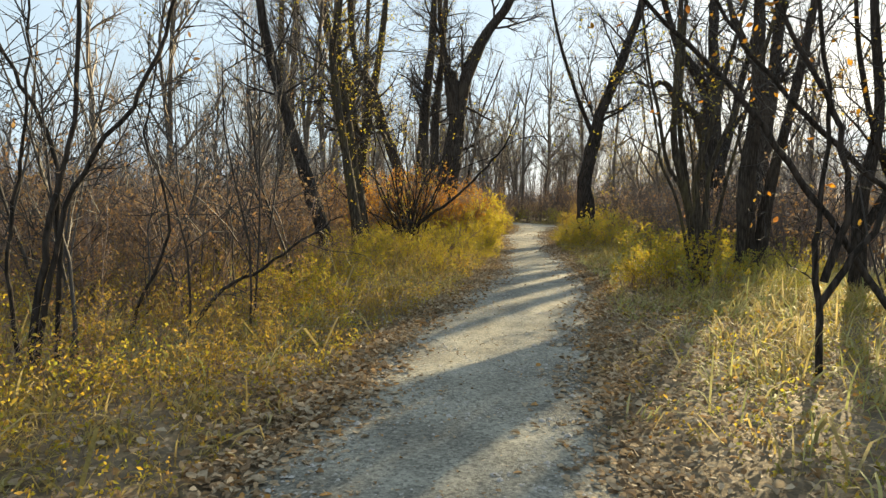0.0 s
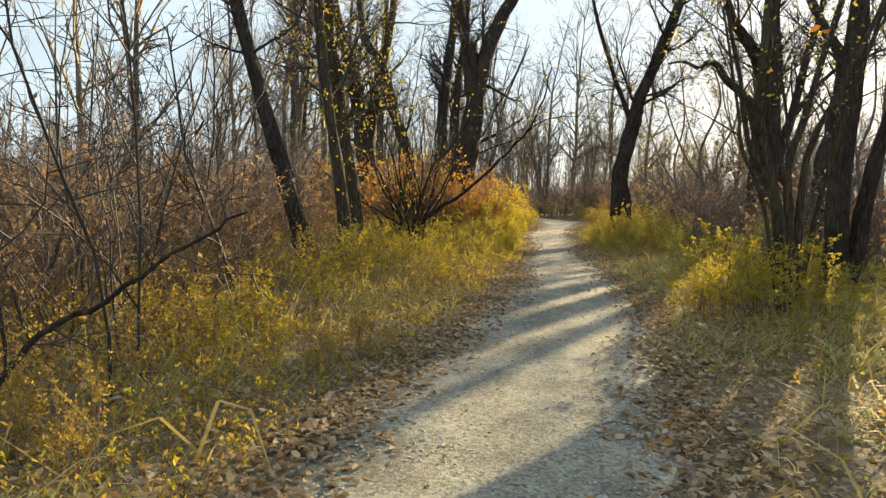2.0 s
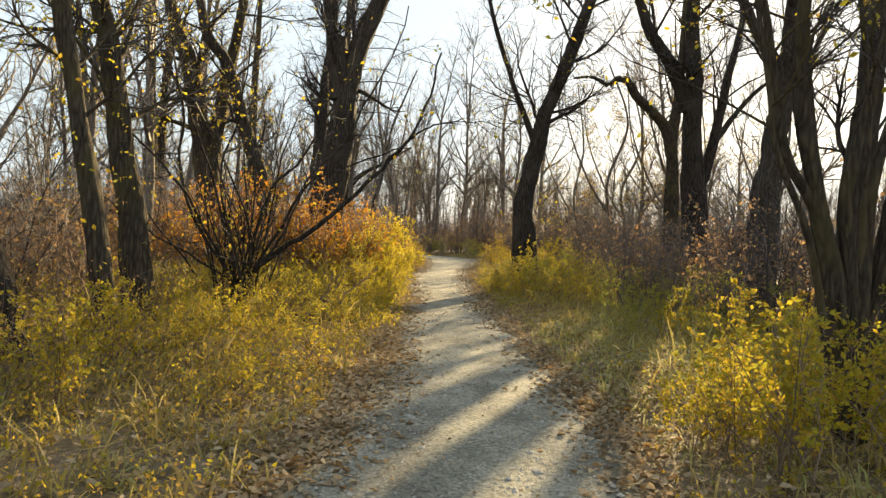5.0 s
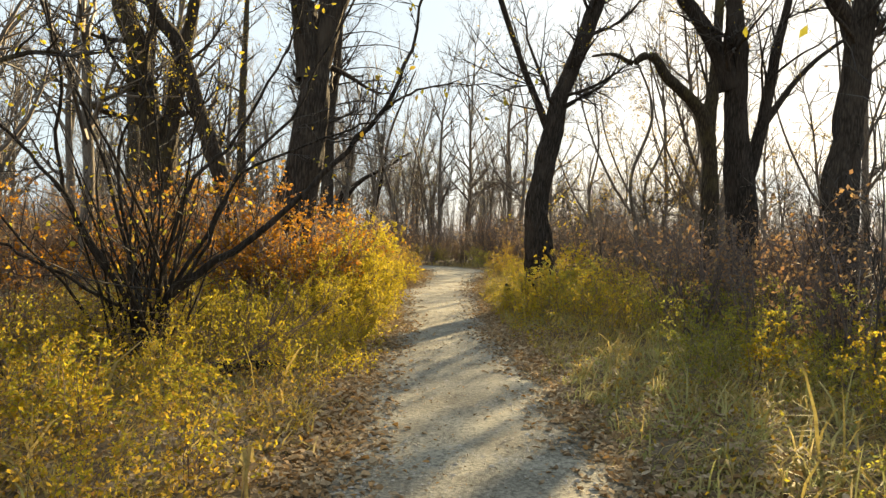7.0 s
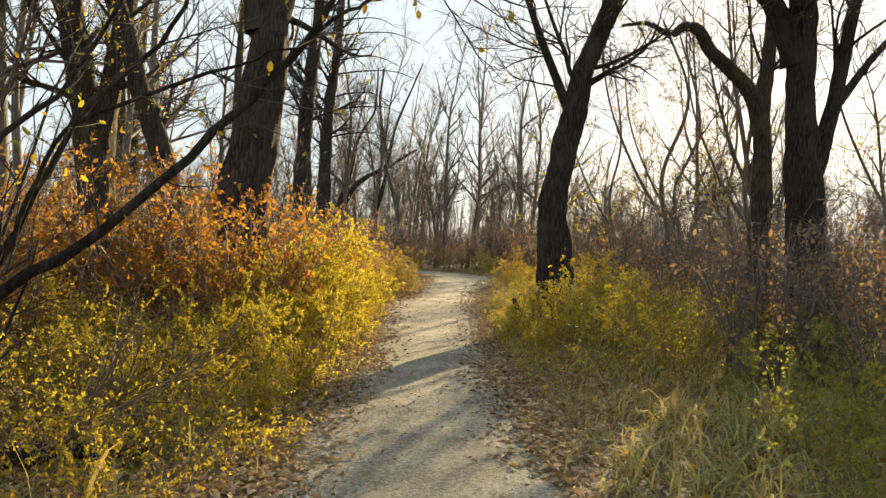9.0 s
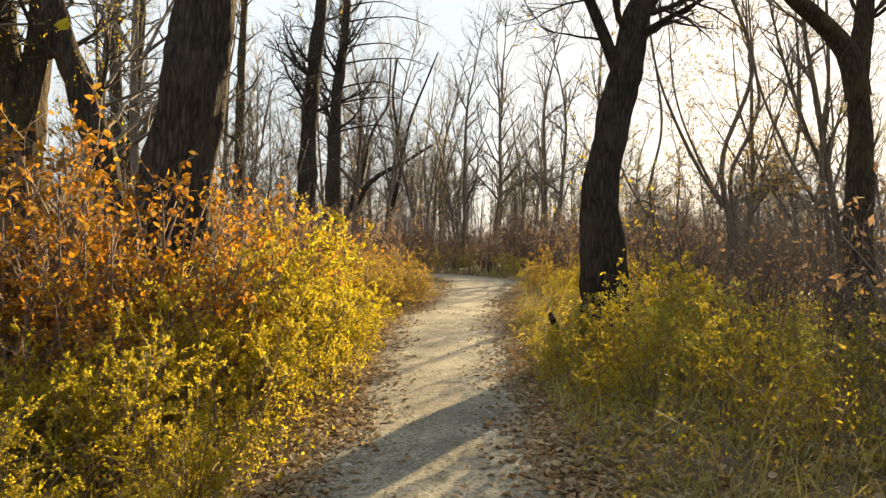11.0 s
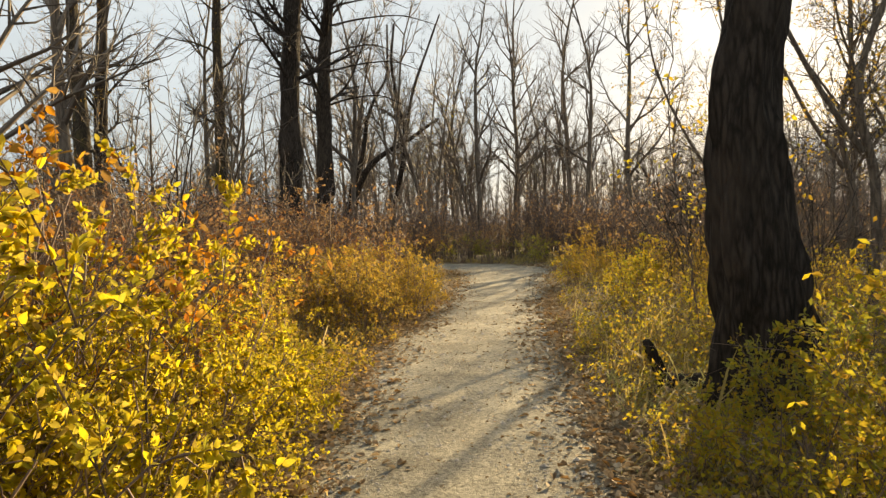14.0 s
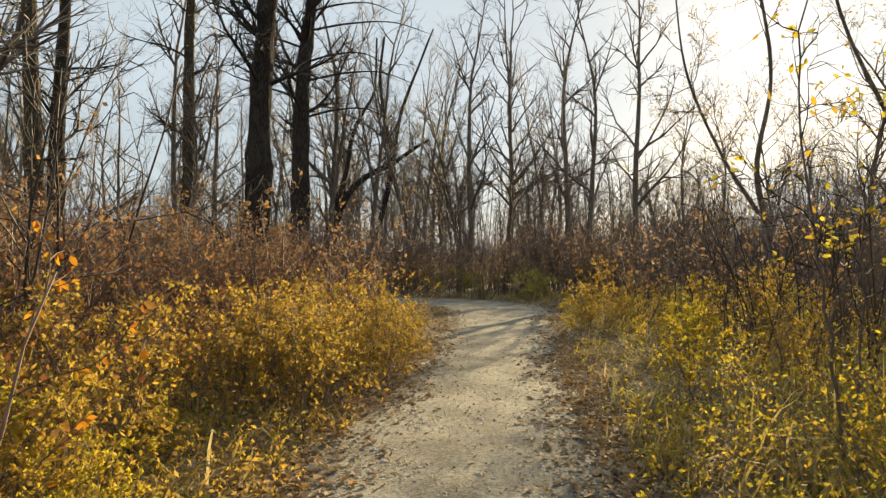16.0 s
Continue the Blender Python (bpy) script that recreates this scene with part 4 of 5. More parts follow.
# the big many-stemmed shrub on the left
def fan_shrub():
    rng = np.random.default_rng(130)
    top = tagged(new("many_stemmed_shrub"), "bare many-stemmed shrub with one long arching stem", "shrub")
    foot = np.array([-0.95, 17.8, 0.0])
    top.location = foot
    lines = [[(-1.0, 17.8, -0.1), (-0.95, 17.8, 0.5), (-1.51, 17.8, 1.37), (-1.8, 17.8, 2.17), (-1.79, 17.8, 2.97), (-1.95, 17.8, 3.76), (-2.1, 17.8, 5)],
             [(-1.0, 17.7, -0.1), (-1.0, 17.7, 0.6), (-1.63, 17.6, 1.77), (-2.13, 17.5, 2.38), (-2.6, 17.4, 2.8), (-3.1, 17.3, 3.6)],
             [(-0.95, 17.9, -0.1), (-0.95, 17.9, 0.6), (-1.25, 17.9, 2.08), (-1.05, 18, 2.9), (-0.95, 18, 3.84), (-0.8, 18, 5)],
             [(-0.85, 17.9, -0.1), (-0.83, 17.9, 0.6), (-0.52, 17.9, 1.93), (-0.13, 18, 2.42), (0.31, 18, 3.22), (0.53, 18, 3.7), (0.7, 18.1, 4.6)],
             [(-0.8, 17.8, -0.1), (-0.75, 17.8, 0.6), (-0.28, 17.8, 1.47), (0.11, 17.8, 2.26), (0.56, 17.8, 2.7), (0.78, 17.8, 3.25), (1.12, 17.8, 3.9), (1.4, 17.8, 4.8)],
             [(-0.8, 17.75, -0.1), (-0.66, 17.75, 0.75), (0.02, 17.8, 1.3), (0.7, 17.8, 1.92), (1.16, 17.8, 2.43), (1.51, 17.8, 2.87), (1.75, 17.8, 3.4), (1.9, 17.8, 4.2)],
             [(1.16, 17.8, 2.43), (1.63, 17.8, 2.94), (2.2, 17.8, 3.15), (3.0, 17.8, 3.2)],
             [(-0.8, 17.7, -0.1), (-0.71, 17.7, 0.69), (-0.38, 17.7, 1.11), (-0.11, 17.6, 1.71), (0.17, 17.6, 2.14), (1.04, 17.6, 2.54), (1.5, 17.6, 2.7)],
             [(-1.05, 17.7, -0.1), (-1.05, 17.7, 0.6), (-2.0, 17.6, 1.18), (-2.5, 17.5, 1.5), (-3.2, 17.4, 2.2)],
             [(-1.0, 17.9, -0.1), (-0.99, 17.9, 0.63), (-1.36, 17.9, 2.07), (-1.77, 18, 3.09), (-2.05, 18, 3.7), (-2.3, 18, 4.6)]]
    radii = [0.032, 0.028, 0.024, 0.028, 0.028, 0.046, 0.018, 0.026, 0.024, 0.024]
    out = [[], [], []]
    for k, (ln, r) in enumerate(zip(lines, radii)):
        c = curve(ln, 26) - foot
        c = c + rng.normal(size=c.shape) * 0.012
        g = Geo()
        tube(g, c, np.linspace(r, r * 0.3, len(c)), 8, 0.04, k)
        part("stem", g, M_BARK_SHADE, top)
        for i in range(8, 26, 2):
            grow(rng, c[i], turned(rng, unit(c[i] - c[i - 1]), rng.uniform(25, 60)), rng.uniform(0.4, 1.1), 0.008, 1, TREE_SPEC, out)
    for _ in range(26):
        a = rng.uniform(0, 6.28)
        lean = rng.uniform(0.05, 0.6)
        grow(rng, np.array([rng.normal() * 0.16, rng.normal() * 0.14, -0.05]), unit(np.array([math.cos(a) * lean, math.sin(a) * lean, 1])), rng.uniform(1.2, 3.4), rng.uniform(0.01, 0.024), 0, BUSH_SPEC, out)
    g = Geo()
    for pts, rad in out[0]:
        tube(g, pts, rad, 6)
    part("shoot_clump", g, M_BARK_SHADE, top)
    g = Geo()
    tubes(g, out[1] + out[2])
    part("twig_mass", g, M_TWIG_DARK, top)
    g = Geo()
    shoot_leaves(rng, g, out[2], 0.5, 0.06, 0.4)
    part("foliage", g, M_LEAF_GOLD, top)


fan_shrub()


# saplings beside the start of the walk
def sapling(label, lines, seed, twig, leaf=None, per=0.6, shoot=0.6, every=2):
    rng = np.random.default_rng(seed)
    top = tagged(new("sapling"), label, "sapling")
    foot = np.array([*lines[0][0][0][:2], 0.0])
    top.location = foot
    out = [[], [], []]
    for k, (ln, r0, r1) in enumerate(lines):
        c = curve(ln, 22) - foot
        c[4:] += rng.normal(size=c[4:].shape) * 0.012
        g = Geo()
        tube(g, c, np.linspace(r0, r1, len(c)), 8, 0.04, k)
        part("stem", g, twig, top)
        for i in range(6, 22, every):
            grow(rng, c[i], turned(rng, unit(c[i] - c[i - 1]), rng.uniform(30, 65)), rng.uniform(0.4, 1.2) * shoot, 0.006, 1, TREE_SPEC, out)
    g = Geo()
    tubes(g, out[1] + out[2])
    part("twig_mass", g, M_TWIG_DARK, top)
    if leaf:
        g = Geo()
        shoot_leaves(rng, g, out[2], per, 0.06, 0.4)
        part("foliage", g, leaf, top)


sapling("dark bare sapling with several thin stems in dry grass", [
    ([(-3.16, 5.2, -0.05), (-3.04, 5.2, 0.79), (-2.88, 5.2, 1.52), (-2.77, 5.2, 2.07), (-2.72, 5.2, 2.89), (-2.7, 5.2, 4)], 0.03, 0.012),
    ([(-3.14, 5.25, -0.05), (-2.95, 5.2, 0.9), (-2.78, 5.2, 1.48), (-2.48, 5.2, 1.95), (-2.21, 5.2, 2.38), (-2.02, 5.2, 2.91), (-1.8, 5.2, 3.6)], 0.026, 0.01),
    ([(-3.04, 5.4, -0.05), (-3.0, 5.4, 1.12), (-3.06, 5.4, 1.87), (-3.4, 5.4, 2.5), (-3.7, 5.4, 3.2)], 0.024, 0.01),
    ([(-3.25, 5.3, -0.05), (-3.35, 5.3, 1.0), (-3.2, 5.3, 2.0), (-3.15, 5.3, 3.2)], 0.02, 0.008)], 140, M_BARK_SHADE, M_LEAF_RUST, 0.3, 0.9)
sapling("thin bare sapling bending over the grass", [
    ([(-3.05, 6.7, -0.05), (-2.95, 6.7, 0.38), (-2.65, 6.7, 1.17), (-2.87, 6.7, 2.0), (-2.8, 6.7, 2.5), (-2.65, 6.7, 3.2)], 0.018, 0.007),
    ([(-2.54, 6.7, -0.05), (-2.23, 6.7, 0.46), (-1.88, 6.7, 0.69), (-1.38, 6.7, 1.04), (-1.0, 6.8, 1.3)], 0.024, 0.008)], 141, M_BARK_SHADE, None, 0, 0.7)
sapling("long dark leaning sapling with orange leaves beside the path", [
    ([(3.33, 5.9, -0.05), (3.28, 5.9, 0.6), (3.21, 5.9, 1.28), (3.25, 5.9, 2.2), (3.1, 5.9, 3.2), (3.0, 5.9, 4)], 0.032, 0.014),
    ([(4.4, 5.9, -0.05), (3.95, 5.9, 0.6), (3.5, 5.9, 1.2), (2.95, 5.9, 1.9), (2.59, 5.9, 2.32), (2.18, 5.9, 2.73), (1.63, 5.9, 3.22), (1.2, 5.9, 3.8)], 0.038, 0.016),
    ([(4.9, 5.9, 0.2), (4.2, 5.9, 1.3), (3.3, 5.9, 2.1), (2.65, 5.9, 2.7), (2.25, 5.9, 3.2), (1.7, 5.9, 4)], 0.03, 0.014),
    ([(3.3, 5.9, 0.9), (3.4, 5.8, 1.6), (3.2, 5.8, 2.4), (2.7, 5.8, 3.2), (2.5, 5.8, 4)], 0.035, 0.012),
    ([(3.28, 5.9, 0.7), (3.7, 5.8, 1.5), (4.1, 5.7, 2.6), (4.3, 5.7, 4)], 0.035, 0.012)], 142, M_BARK_SHADE, M_LEAF_ORANGE, 0.5, 1.2, 1)


sapling("slim sapling with fading yellow leaves in the weeds", [
    ([(5.95, 28.0, -0.05), (5.85, 28.0, 0.8), (5.72, 28.0, 1.6), (5.6, 28.0, 2.4), (5.62, 28.0, 3.2), (5.7, 28.0, 4.2)], 0.012, 0.004),
    ([(5.99, 28.05, -0.05), (6.1, 28.1, 0.9), (6.15, 28.1, 1.9), (6.4, 28.1, 2.9), (6.5, 28.1, 3.9)], 0.009, 0.003),
    ([(5.8, 28.0, 1.0), (6.0, 28.0, 1.5), (6.35, 27.9, 2.0), (6.7, 27.8, 2.4)], 0.006, 0.003)], 143, M_TWIG_BRUSH, M_LEAF_GOLD, 1.1, 0.8, 1)


thin = [shrub("thin_sapling", "thin dark bare sapling in the brown thicket", "sapling", "thin bare saplings", 120 + k, 4, 1.0, 0.22, 0.0055, M_TWIG_DARK, M_LEAF_RUST, 0.2, 0.016, 0.4, rich=False) for k in range(3)]
planted(thin, band(50, 16, -7, -2.4, 5.5, 13.5, 2.2, 3.6, 0.8, 0.7) + band(51, 10, -8, -3.4, 14, 22, 2.5, 4.0, 0.8, 0.9) + band(52, 8, 6.6, 10, 9, 22, 2.2, 3.6, 0.8, 0.9) + band(53, 8, 5.5, 9, 27, 36, 1.8, 3.0, 1.2, 0.9) + band(54, 10, -6, 0, 27, 40, 2.5, 4.5, 0.8, 1.0))


# ---------------- fallen wood ----------------
def fallen_branch():
    rng = np.random.default_rng(150)
    top = tagged(new("fallen_branch"), "dark rotten branch end with thin red shoots on grass", "branch")
    top.location = (-0.19, 17.46, 0)
    g = Geo()
    tube(g, curve([(-0.15, 0, 0.04), (0.1, 0.0, 0.1), (0.45, 0.05, 0.13), (0.8, 0.15, 0.1)], 12), np.linspace(0.09, 0.035, 12), 12, 0.12, 3)
    part("log", g, M_BARK_SHADE, top)
    out = [[], [], []]
    for k in range(7):
        grow(rng, np.array([0.05 + 0.05 * k, 0.02, 0.1]), unit(np.array([0.9, rng.normal() * 0.2, 0.35 + 0.1 * k])), rng.uniform(0.8, 1.5), 0.011, 0, BUSH_SPEC, out)
    g = Geo()
    for lev in range(3):
        for pts, rad in out[lev]:
            tube(g, pts, rad, 4, cap=False)
    part("shoot_clump", g, M_TWIG_RED, top)


def snag():
    top = tagged(new("broken_log"), "short broken dead branch propped up in tall grass", "log")
    top.location = (4.88, 26.4, 0)
    g = Geo()
    tube(g, curve([(0.05, 0.0, -0.05), (-0.02, 0, 0.2), (-0.13, 0, 0.44)], 9), np.array([0.06, 0.058, 0.056, 0.054, 0.052, 0.05, 0.048, 0.044, 0.03]), 12, 0.14, 5)
    part("stub", g, M_BARK_SHADE, top)
    g = Geo()
    tube(g, curve([(0.05, 0.0, 0.05), (0.4, -0.15, 0.08), (0.9, -0.3, 0.06)], 10), np.linspace(0.1, 0.07, 10), 12, 0.14, 6)
    part("log", g, M_BARK_SHADE, top)


fallen_branch()
snag()


# ---------------- grass, fallen leaves, pebbles ----------------
def blades(geo, rng, x, y, length, lean, width, a):
    n = len(x)
    z = ground_z(x, y) - 0.01
    out = np.stack([np.cos(a), np.sin(a), np.zeros(n)], 1)
    side = np.stack([-np.sin(a), np.cos(a), np.zeros(n)], 1)
    tw = rng.uniform(-1, 1, n)[:, None]
    side = side * np.cos(tw) + out * np.sin(tw)
    p0 = np.stack([x, y, z], 1)
    L, w, k = length[:, None], width[:, None], lean[:, None]
    up = np.array([[0, 0, 1.0]])
    p1 = p0 + up * L * 0.45 * np.cos(k * 0.6) + out * L * 0.45 * np.sin(k * 0.6)
    p2 = p1 + up * L * 0.35 * np.cos(k * 1.3) + out * L * 0.35 * np.sin(k * 1.3)
    p3 = p2 + up * L * 0.3 * np.cos(k * 2.1) + out * L * 0.3 * np.sin(k * 2.1)
    v = np.stack([p0 - side * w, p0 + side * w, p1 + side * w * 0.9, p1 - side * w * 0.9, p2 + side * w * 0.6, p2 - side * w * 0.6, p3], 1)
    o = np.arange(n)[:, None] * 7
    geo.add(v, np.concatenate([o + np.array([[0, 1, 2, 3]]), o + np.array([[3, 2, 4, 5]])]), o + np.array([[5, 4, 6]]))


def grass(name, label, mat, seed, tufts, per, x0, x1, y0, y1, keep, tall):
    """Tufts of bent blades; keep(x, y, d, side) is the chance that a tuft stands, tall(...) its height."""
    rng = np.random.default_rng(seed)
    x, y = rng.uniform(x0, x1, tufts), rng.uniform(y0, y1, tufts)
    d, side = off_path(x, y)
    ok = rng.random(tufts) < keep(x, y, d, side)
    x, y, d, side = x[ok], y[ok], d[ok], side[ok]
    h = tall(x, y, d, side) * rng.uniform(0.5, 1.5, len(x))
    bx = np.repeat(x, per) + rng.normal(size=len(x) * per) * 0.04
    by = np.repeat(y, per) + rng.normal(size=len(x) * per) * 0.04
    L = np.repeat(h, per) * rng.uniform(0.5, 1.25, len(bx))
    way = np.repeat(3.0 * lumps(x, y, 1.5, 0.9) + rng.normal(size=len(x)) * 0.9, per) + rng.normal(size=len(bx)) * 0.75
    g = Geo()
    blades(g, rng, bx, by, L, np.abs(rng.normal(1.45, 0.55, len(bx))), rng.uniform(0.003, 0.0075, len(bx)) + L * 0.008, way)
    tagged(new(name, g.mesh(name, mat)), label, "grass", kind="stuff")


def ground_cover(name, label, mat, seed, n, x0, x1, y0, y1, chance, size):
    """Low leafy plants: small rosettes of leaves close to the ground."""
    rng = np.random.default_rng(seed)
    x, y = rng.uniform(x0, x1, n), rng.uniform(y0, y1, n)
    d, side = off_path(x, y)
    ok = (d > 0.3) & (rng.random(n) < chance(x, y, d, side))
    x, y = x[ok], y[ok]
    x, y = np.repeat(x, 6) + rng.normal(size=len(x) * 6) * 0.06, np.repeat(y, 6) + rng.normal(size=len(y) * 6) * 0.06
    m = len(x)
    base = np.stack([x, y, ground_z(x, y) + rng.uniform(0.02, 0.22, m)], 1)
    way = rng.normal(size=(m, 3)) + np.array([0, 0, 0.25])
    g = Geo()
    leaves(rng, g, base, way, size, rich=True)
    tagged(new(name, g.mesh(name, mat)), label, "plants", kind="stuff")


def patchy(x, y, s, seed):
    return np.clip(0.5 + 0.9 * lumps(x, y, s, seed), 0, 1)


def keep_dry(x, y, d, side):
    left = np.where(d > 0.45, 1.0, 0.25 * (d > 0.12))
    right = np.where(d > 1.6, 0.32, np.where(d > 0.5, 0.16, 0.03 * (d > 0.1)))
    right = np.where(y > 9, np.where(d > 0.4, 1.0, 0.12 * (d > 0.1)), right)
    return np.where(side < 0, left, right) * (0.25 + 0.75 * patchy(x, y, 1.2, 0.7)) * (d > 0.05)


def tall_dry(x, y, d, side):
    return np.clip(0.14 + 0.1 * np.clip(d, 0, 2.0) + 0.12 * lumps(x, y, 0.8, 3.0), 0.07, 0.5) * np.where((y < 11) & (side < 0), 0.75, 1.0)


def keep_green(x, y, d, side):
    right = np.where((d > 0.35) & (y > 9), 1.0, np.where(d > 1.0, 0.45, 0.06))
    return np.where(side > 0, right, 0.3 * (d > 0.6)) * patchy(x, y, 0.9, 5.0) * (d > 0.1)


grass("dry_grass", "matted straw-coloured dry grass beside the path", M_GRASS_DRY, 160, 26000, 6, -5.5, 8.5, 0.5, 30, keep_dry, tall_dry)
grass("far_dry_grass", "tall golden dry grass beyond the leaning tree", M_GRASS_DRY, 161, 9000, 7, -3, 13, 27, 48, keep_dry, lambda x, y, d, s: tall_dry(x, y, d, s) * 1.25)
grass("green_grass", "short yellow-green grass in tufts", M_GRASS_GREEN, 162, 17000, 8, -4, 9, 1, 32, keep_green, lambda x, y, d, s: np.clip(0.16 + 0.1 * np.clip(d, 0, 2) + 0.08 * lumps(x, y, 0.9, 1.0), 0.08, 0.5))


def litter(name, label, seed, n, k0, k1, size, reach, mean=0.12, spread=0.2):
    """Curled leaves strewn along the path line between two of its steps; reach: how far the thinner tail goes from the edge."""
    rng = np.random.default_rng(seed)
    k = rng.uniform(k0, k1, n)
    i = k.astype(int)
    p = LINE[i] + (LINE[i + 1] - LINE[i]) * (k - i)[:, None]
    t = LINE[i + 1] - LINE[i]
    t = t[:, :2] / np.linalg.norm(t[:, :2], axis=1)[:, None]
    side = np.where(rng.random(n) < 0.5, -1.0, 1.0)
    wide_right = (side > 0) & (p[:, 1] < 18)
    off = np.where(rng.random(n) < np.where(wide_right, 0.35, 0.6), rng.normal(mean, spread, n), 0.1 + rng.exponential(reach, n) * np.where(wide_right, 1.8, 1.0))
    ok = (off > -p[:, 2]) & (rng.random(n) < 0.45 + 0.55 * patchy(p[:, 0] + side, p[:, 1], 1.6, 4.0))
    lat = side * (p[:, 2] + off)
    x, y, d = (p[:, 0] + t[:, 1] * lat)[ok], (p[:, 1] - t[:, 0] * lat)[ok], off[ok]
    n = len(x)
    z = np.where(d < 0.05, 0.012 - 0.02 * np.clip(1 + d, 0, 1) ** 6, np.maximum(ground_z(x, y), -0.012) + 0.012) + rng.uniform(0, 0.03, n) * (d > 0) + rng.uniform(0, 0.07, n) * (d > 0.6)
    a = rng.uniform(0, 6.28, n)
    way = np.stack([np.cos(a), np.sin(a), rng.normal(0.05, 0.25, n) * np.where(d > 0, 1, 0.4)], 1)
    base = np.stack([x, y, z], 1)
    way /= np.linalg.norm(way, axis=1)[:, None]
    side_v = np.cross(way, np.array([0, 0, 1.0]) + rng.normal(size=(n, 3)) * np.where(d > 0, 0.35, 0.15)[:, None])
    side_v /= np.linalg.norm(side_v, axis=1)[:, None]
    up = np.cross(side_v, way)
    s = size * rng.uniform(0.5, 1.3, n)[:, None]
    w = s * rng.uniform(0.16, 0.42, n)[:, None]
    c = s * rng.uniform(-0.2, 0.45, n)[:, None]
    v = np.stack([base, base + way * s * 0.3 + side_v * w + up * c, base + way * s * 0.72 + side_v * w * 0.75 + up * c * 0.8, base + way * s + up * c * 0.4,
                  base + way * s * 0.72 - side_v * w * 0.75 + up * c * 0.8, base + way * s * 0.3 - side_v * w + up * c], 1)
    o = np.arange(n)[:, None] * 6
    g = Geo()
    g.add(v, np.concatenate([o + np.array([[0, 1, 2, 3]]), o + np.array([[0, 3, 4, 5]])]))
    tagged(new(name, g.mesh(name, M_LITTER)), label, "leaves", kind="stuff")


ground_cover("ground_cover", "low yellowing leafy plants in the grass", M_LEAF_GOLD, 165, 4500, -5, 7.5, 2, 30, lambda x, y, d, s: patchy(x, y, 0.8, 6.0) * np.where(s < 0, 0.9, 0.45), 0.036)
ground_cover("amber_cover", "low fading brown leafy plants in the grass", M_LEAF_AMBER, 166, 9000, -5, 7.5, 1.5, 30, lambda x, y, d, s: patchy(x, y, 0.9, 1.5) * np.where(s < 0, 0.9, 0.35), 0.04)
grass("dry_stalks", "long pale bent stalks above the grass", M_GRASS_DRY, 167, 1500, 2, -5.5, 8.5, 2, 36, lambda x, y, d, s: 0.8 * (d > 0.5), lambda x, y, d, s: 0.65 + 0 * x)


def tangle(name, label, seed, n, x0, x1, y0, y1, chance, tall, twig, leaf, per, size, edge=0.4):
    """Countless bent weed stems with leaves; chance and tall are functions of x, y, distance from the path and side."""
    rng = np.random.default_rng(seed)
    x, y = rng.uniform(x0, x1, n), rng.uniform(y0, y1, n)
    d, side = off_path(x, y)
    ok = (d > edge) & (rng.random(n) < chance(x, y, d, side))
    x, y, d, side = x[ok], y[ok], d[ok], side[ok]
    n = len(x)
    h = tall(x, y, d, side) * rng.uniform(0.45, 1.2, n)
    a, lean = rng.uniform(0, 2 * math.pi, n), np.abs(rng.normal(0.55, 0.4, n))
    f = np.array([0, 0.35, 0.7, 1.0])
    run = (lean * h)[:, None] * np.array([0, 0.2, 0.55, 1.0])
    pts = np.stack([x[:, None] + np.cos(a)[:, None] * run, y[:, None] + np.sin(a)[:, None] * run,
                    (ground_z(x, y) - 0.03)[:, None] + h[:, None] * (f - 0.22 * np.minimum(lean, 1.4)[:, None] * f ** 3)], -1)
    pts[:, 1:] += rng.normal(size=(n, 3, 3)) * 0.05 * h[:, None, None]
    top = tagged(new(name), label, "plants", kind="stuff")
    g = Geo()
    tubes(g, list(zip(pts, (0.0018 + 0.0022 * h)[:, None] * np.array([1, 0.85, 0.6, 0.3]))))
    part("stem_clump", g, twig, top)
    m = n * per
    k = rng.uniform(0.5, 2.99, m)
    i, o = k.astype(int), np.repeat(np.arange(n), per)
    base = pts[o, i] + (pts[o, i + 1] - pts[o, i]) * (k - i)[:, None]
    base += rng.normal(size=(m, 3)) * 0.06 * h[o][:, None]
    g = Geo()
    leaves(rng, g, base, rng.normal(size=(m, 3)) + np.array([0, 0, -0.15]), size, rich=False)
    part("foliage", g, leaf, top)


tangle("weed_tangle", "knee-high tangle of fading brown and amber weeds", 210, 7000, -6, 1.2, 1, 19, lambda x, y, d, s: (s < 0) * (0.3 + 0.7 * patchy(x, y, 1.0, 1.0)), lambda x, y, d, s: np.clip(0.16 + 0.2 * d, 0.1, 0.75), M_TWIG_RED, M_LEAF_AMBER, 11, 0.034)
tangle("weed_tangle", "patches of yellow-green leafy weeds in the bank", 211, 4200, -5, 1.2, 3, 19.5, lambda x, y, d, s: (s < 0) * patchy(x, y, 1.1, 4.4), lambda x, y, d, s: np.clip(0.15 + 0.2 * d, 0.1, 0.7), M_TWIG_RED, M_LEAF_GOLD, 11, 0.035)
tangle("yellow_weeds", "low yellow leafy growth at the foot of the bushes", 218, 5200, -2.2, 2.3, 17.2, 26, lambda x, y, d, s: (s < 0) * (0.5 + 0.5 * patchy(x, y, 1.3, 2.2)), lambda x, y, d, s: np.clip(0.16 + 0.42 * d, 0.15, 0.8), M_TWIG_RED, M_LEAF_YELLOW, 13, 0.032, 0.12)
tangle("brown_tangle", "chest-high tangle of brown weeds with withered leaves", 212, 3600, -9, -1.9, 4, 20, lambda x, y, d, s: (d > 1.7) * (0.4 + 0.6 * patchy(x, y, 0.9, 2.0)), lambda x, y, d, s: np.clip(0.45 + 0.3 * (d - 1.5), 0.4, 1.65), M_TWIG_RED, M_LEAF_RUST, 12, 0.038)
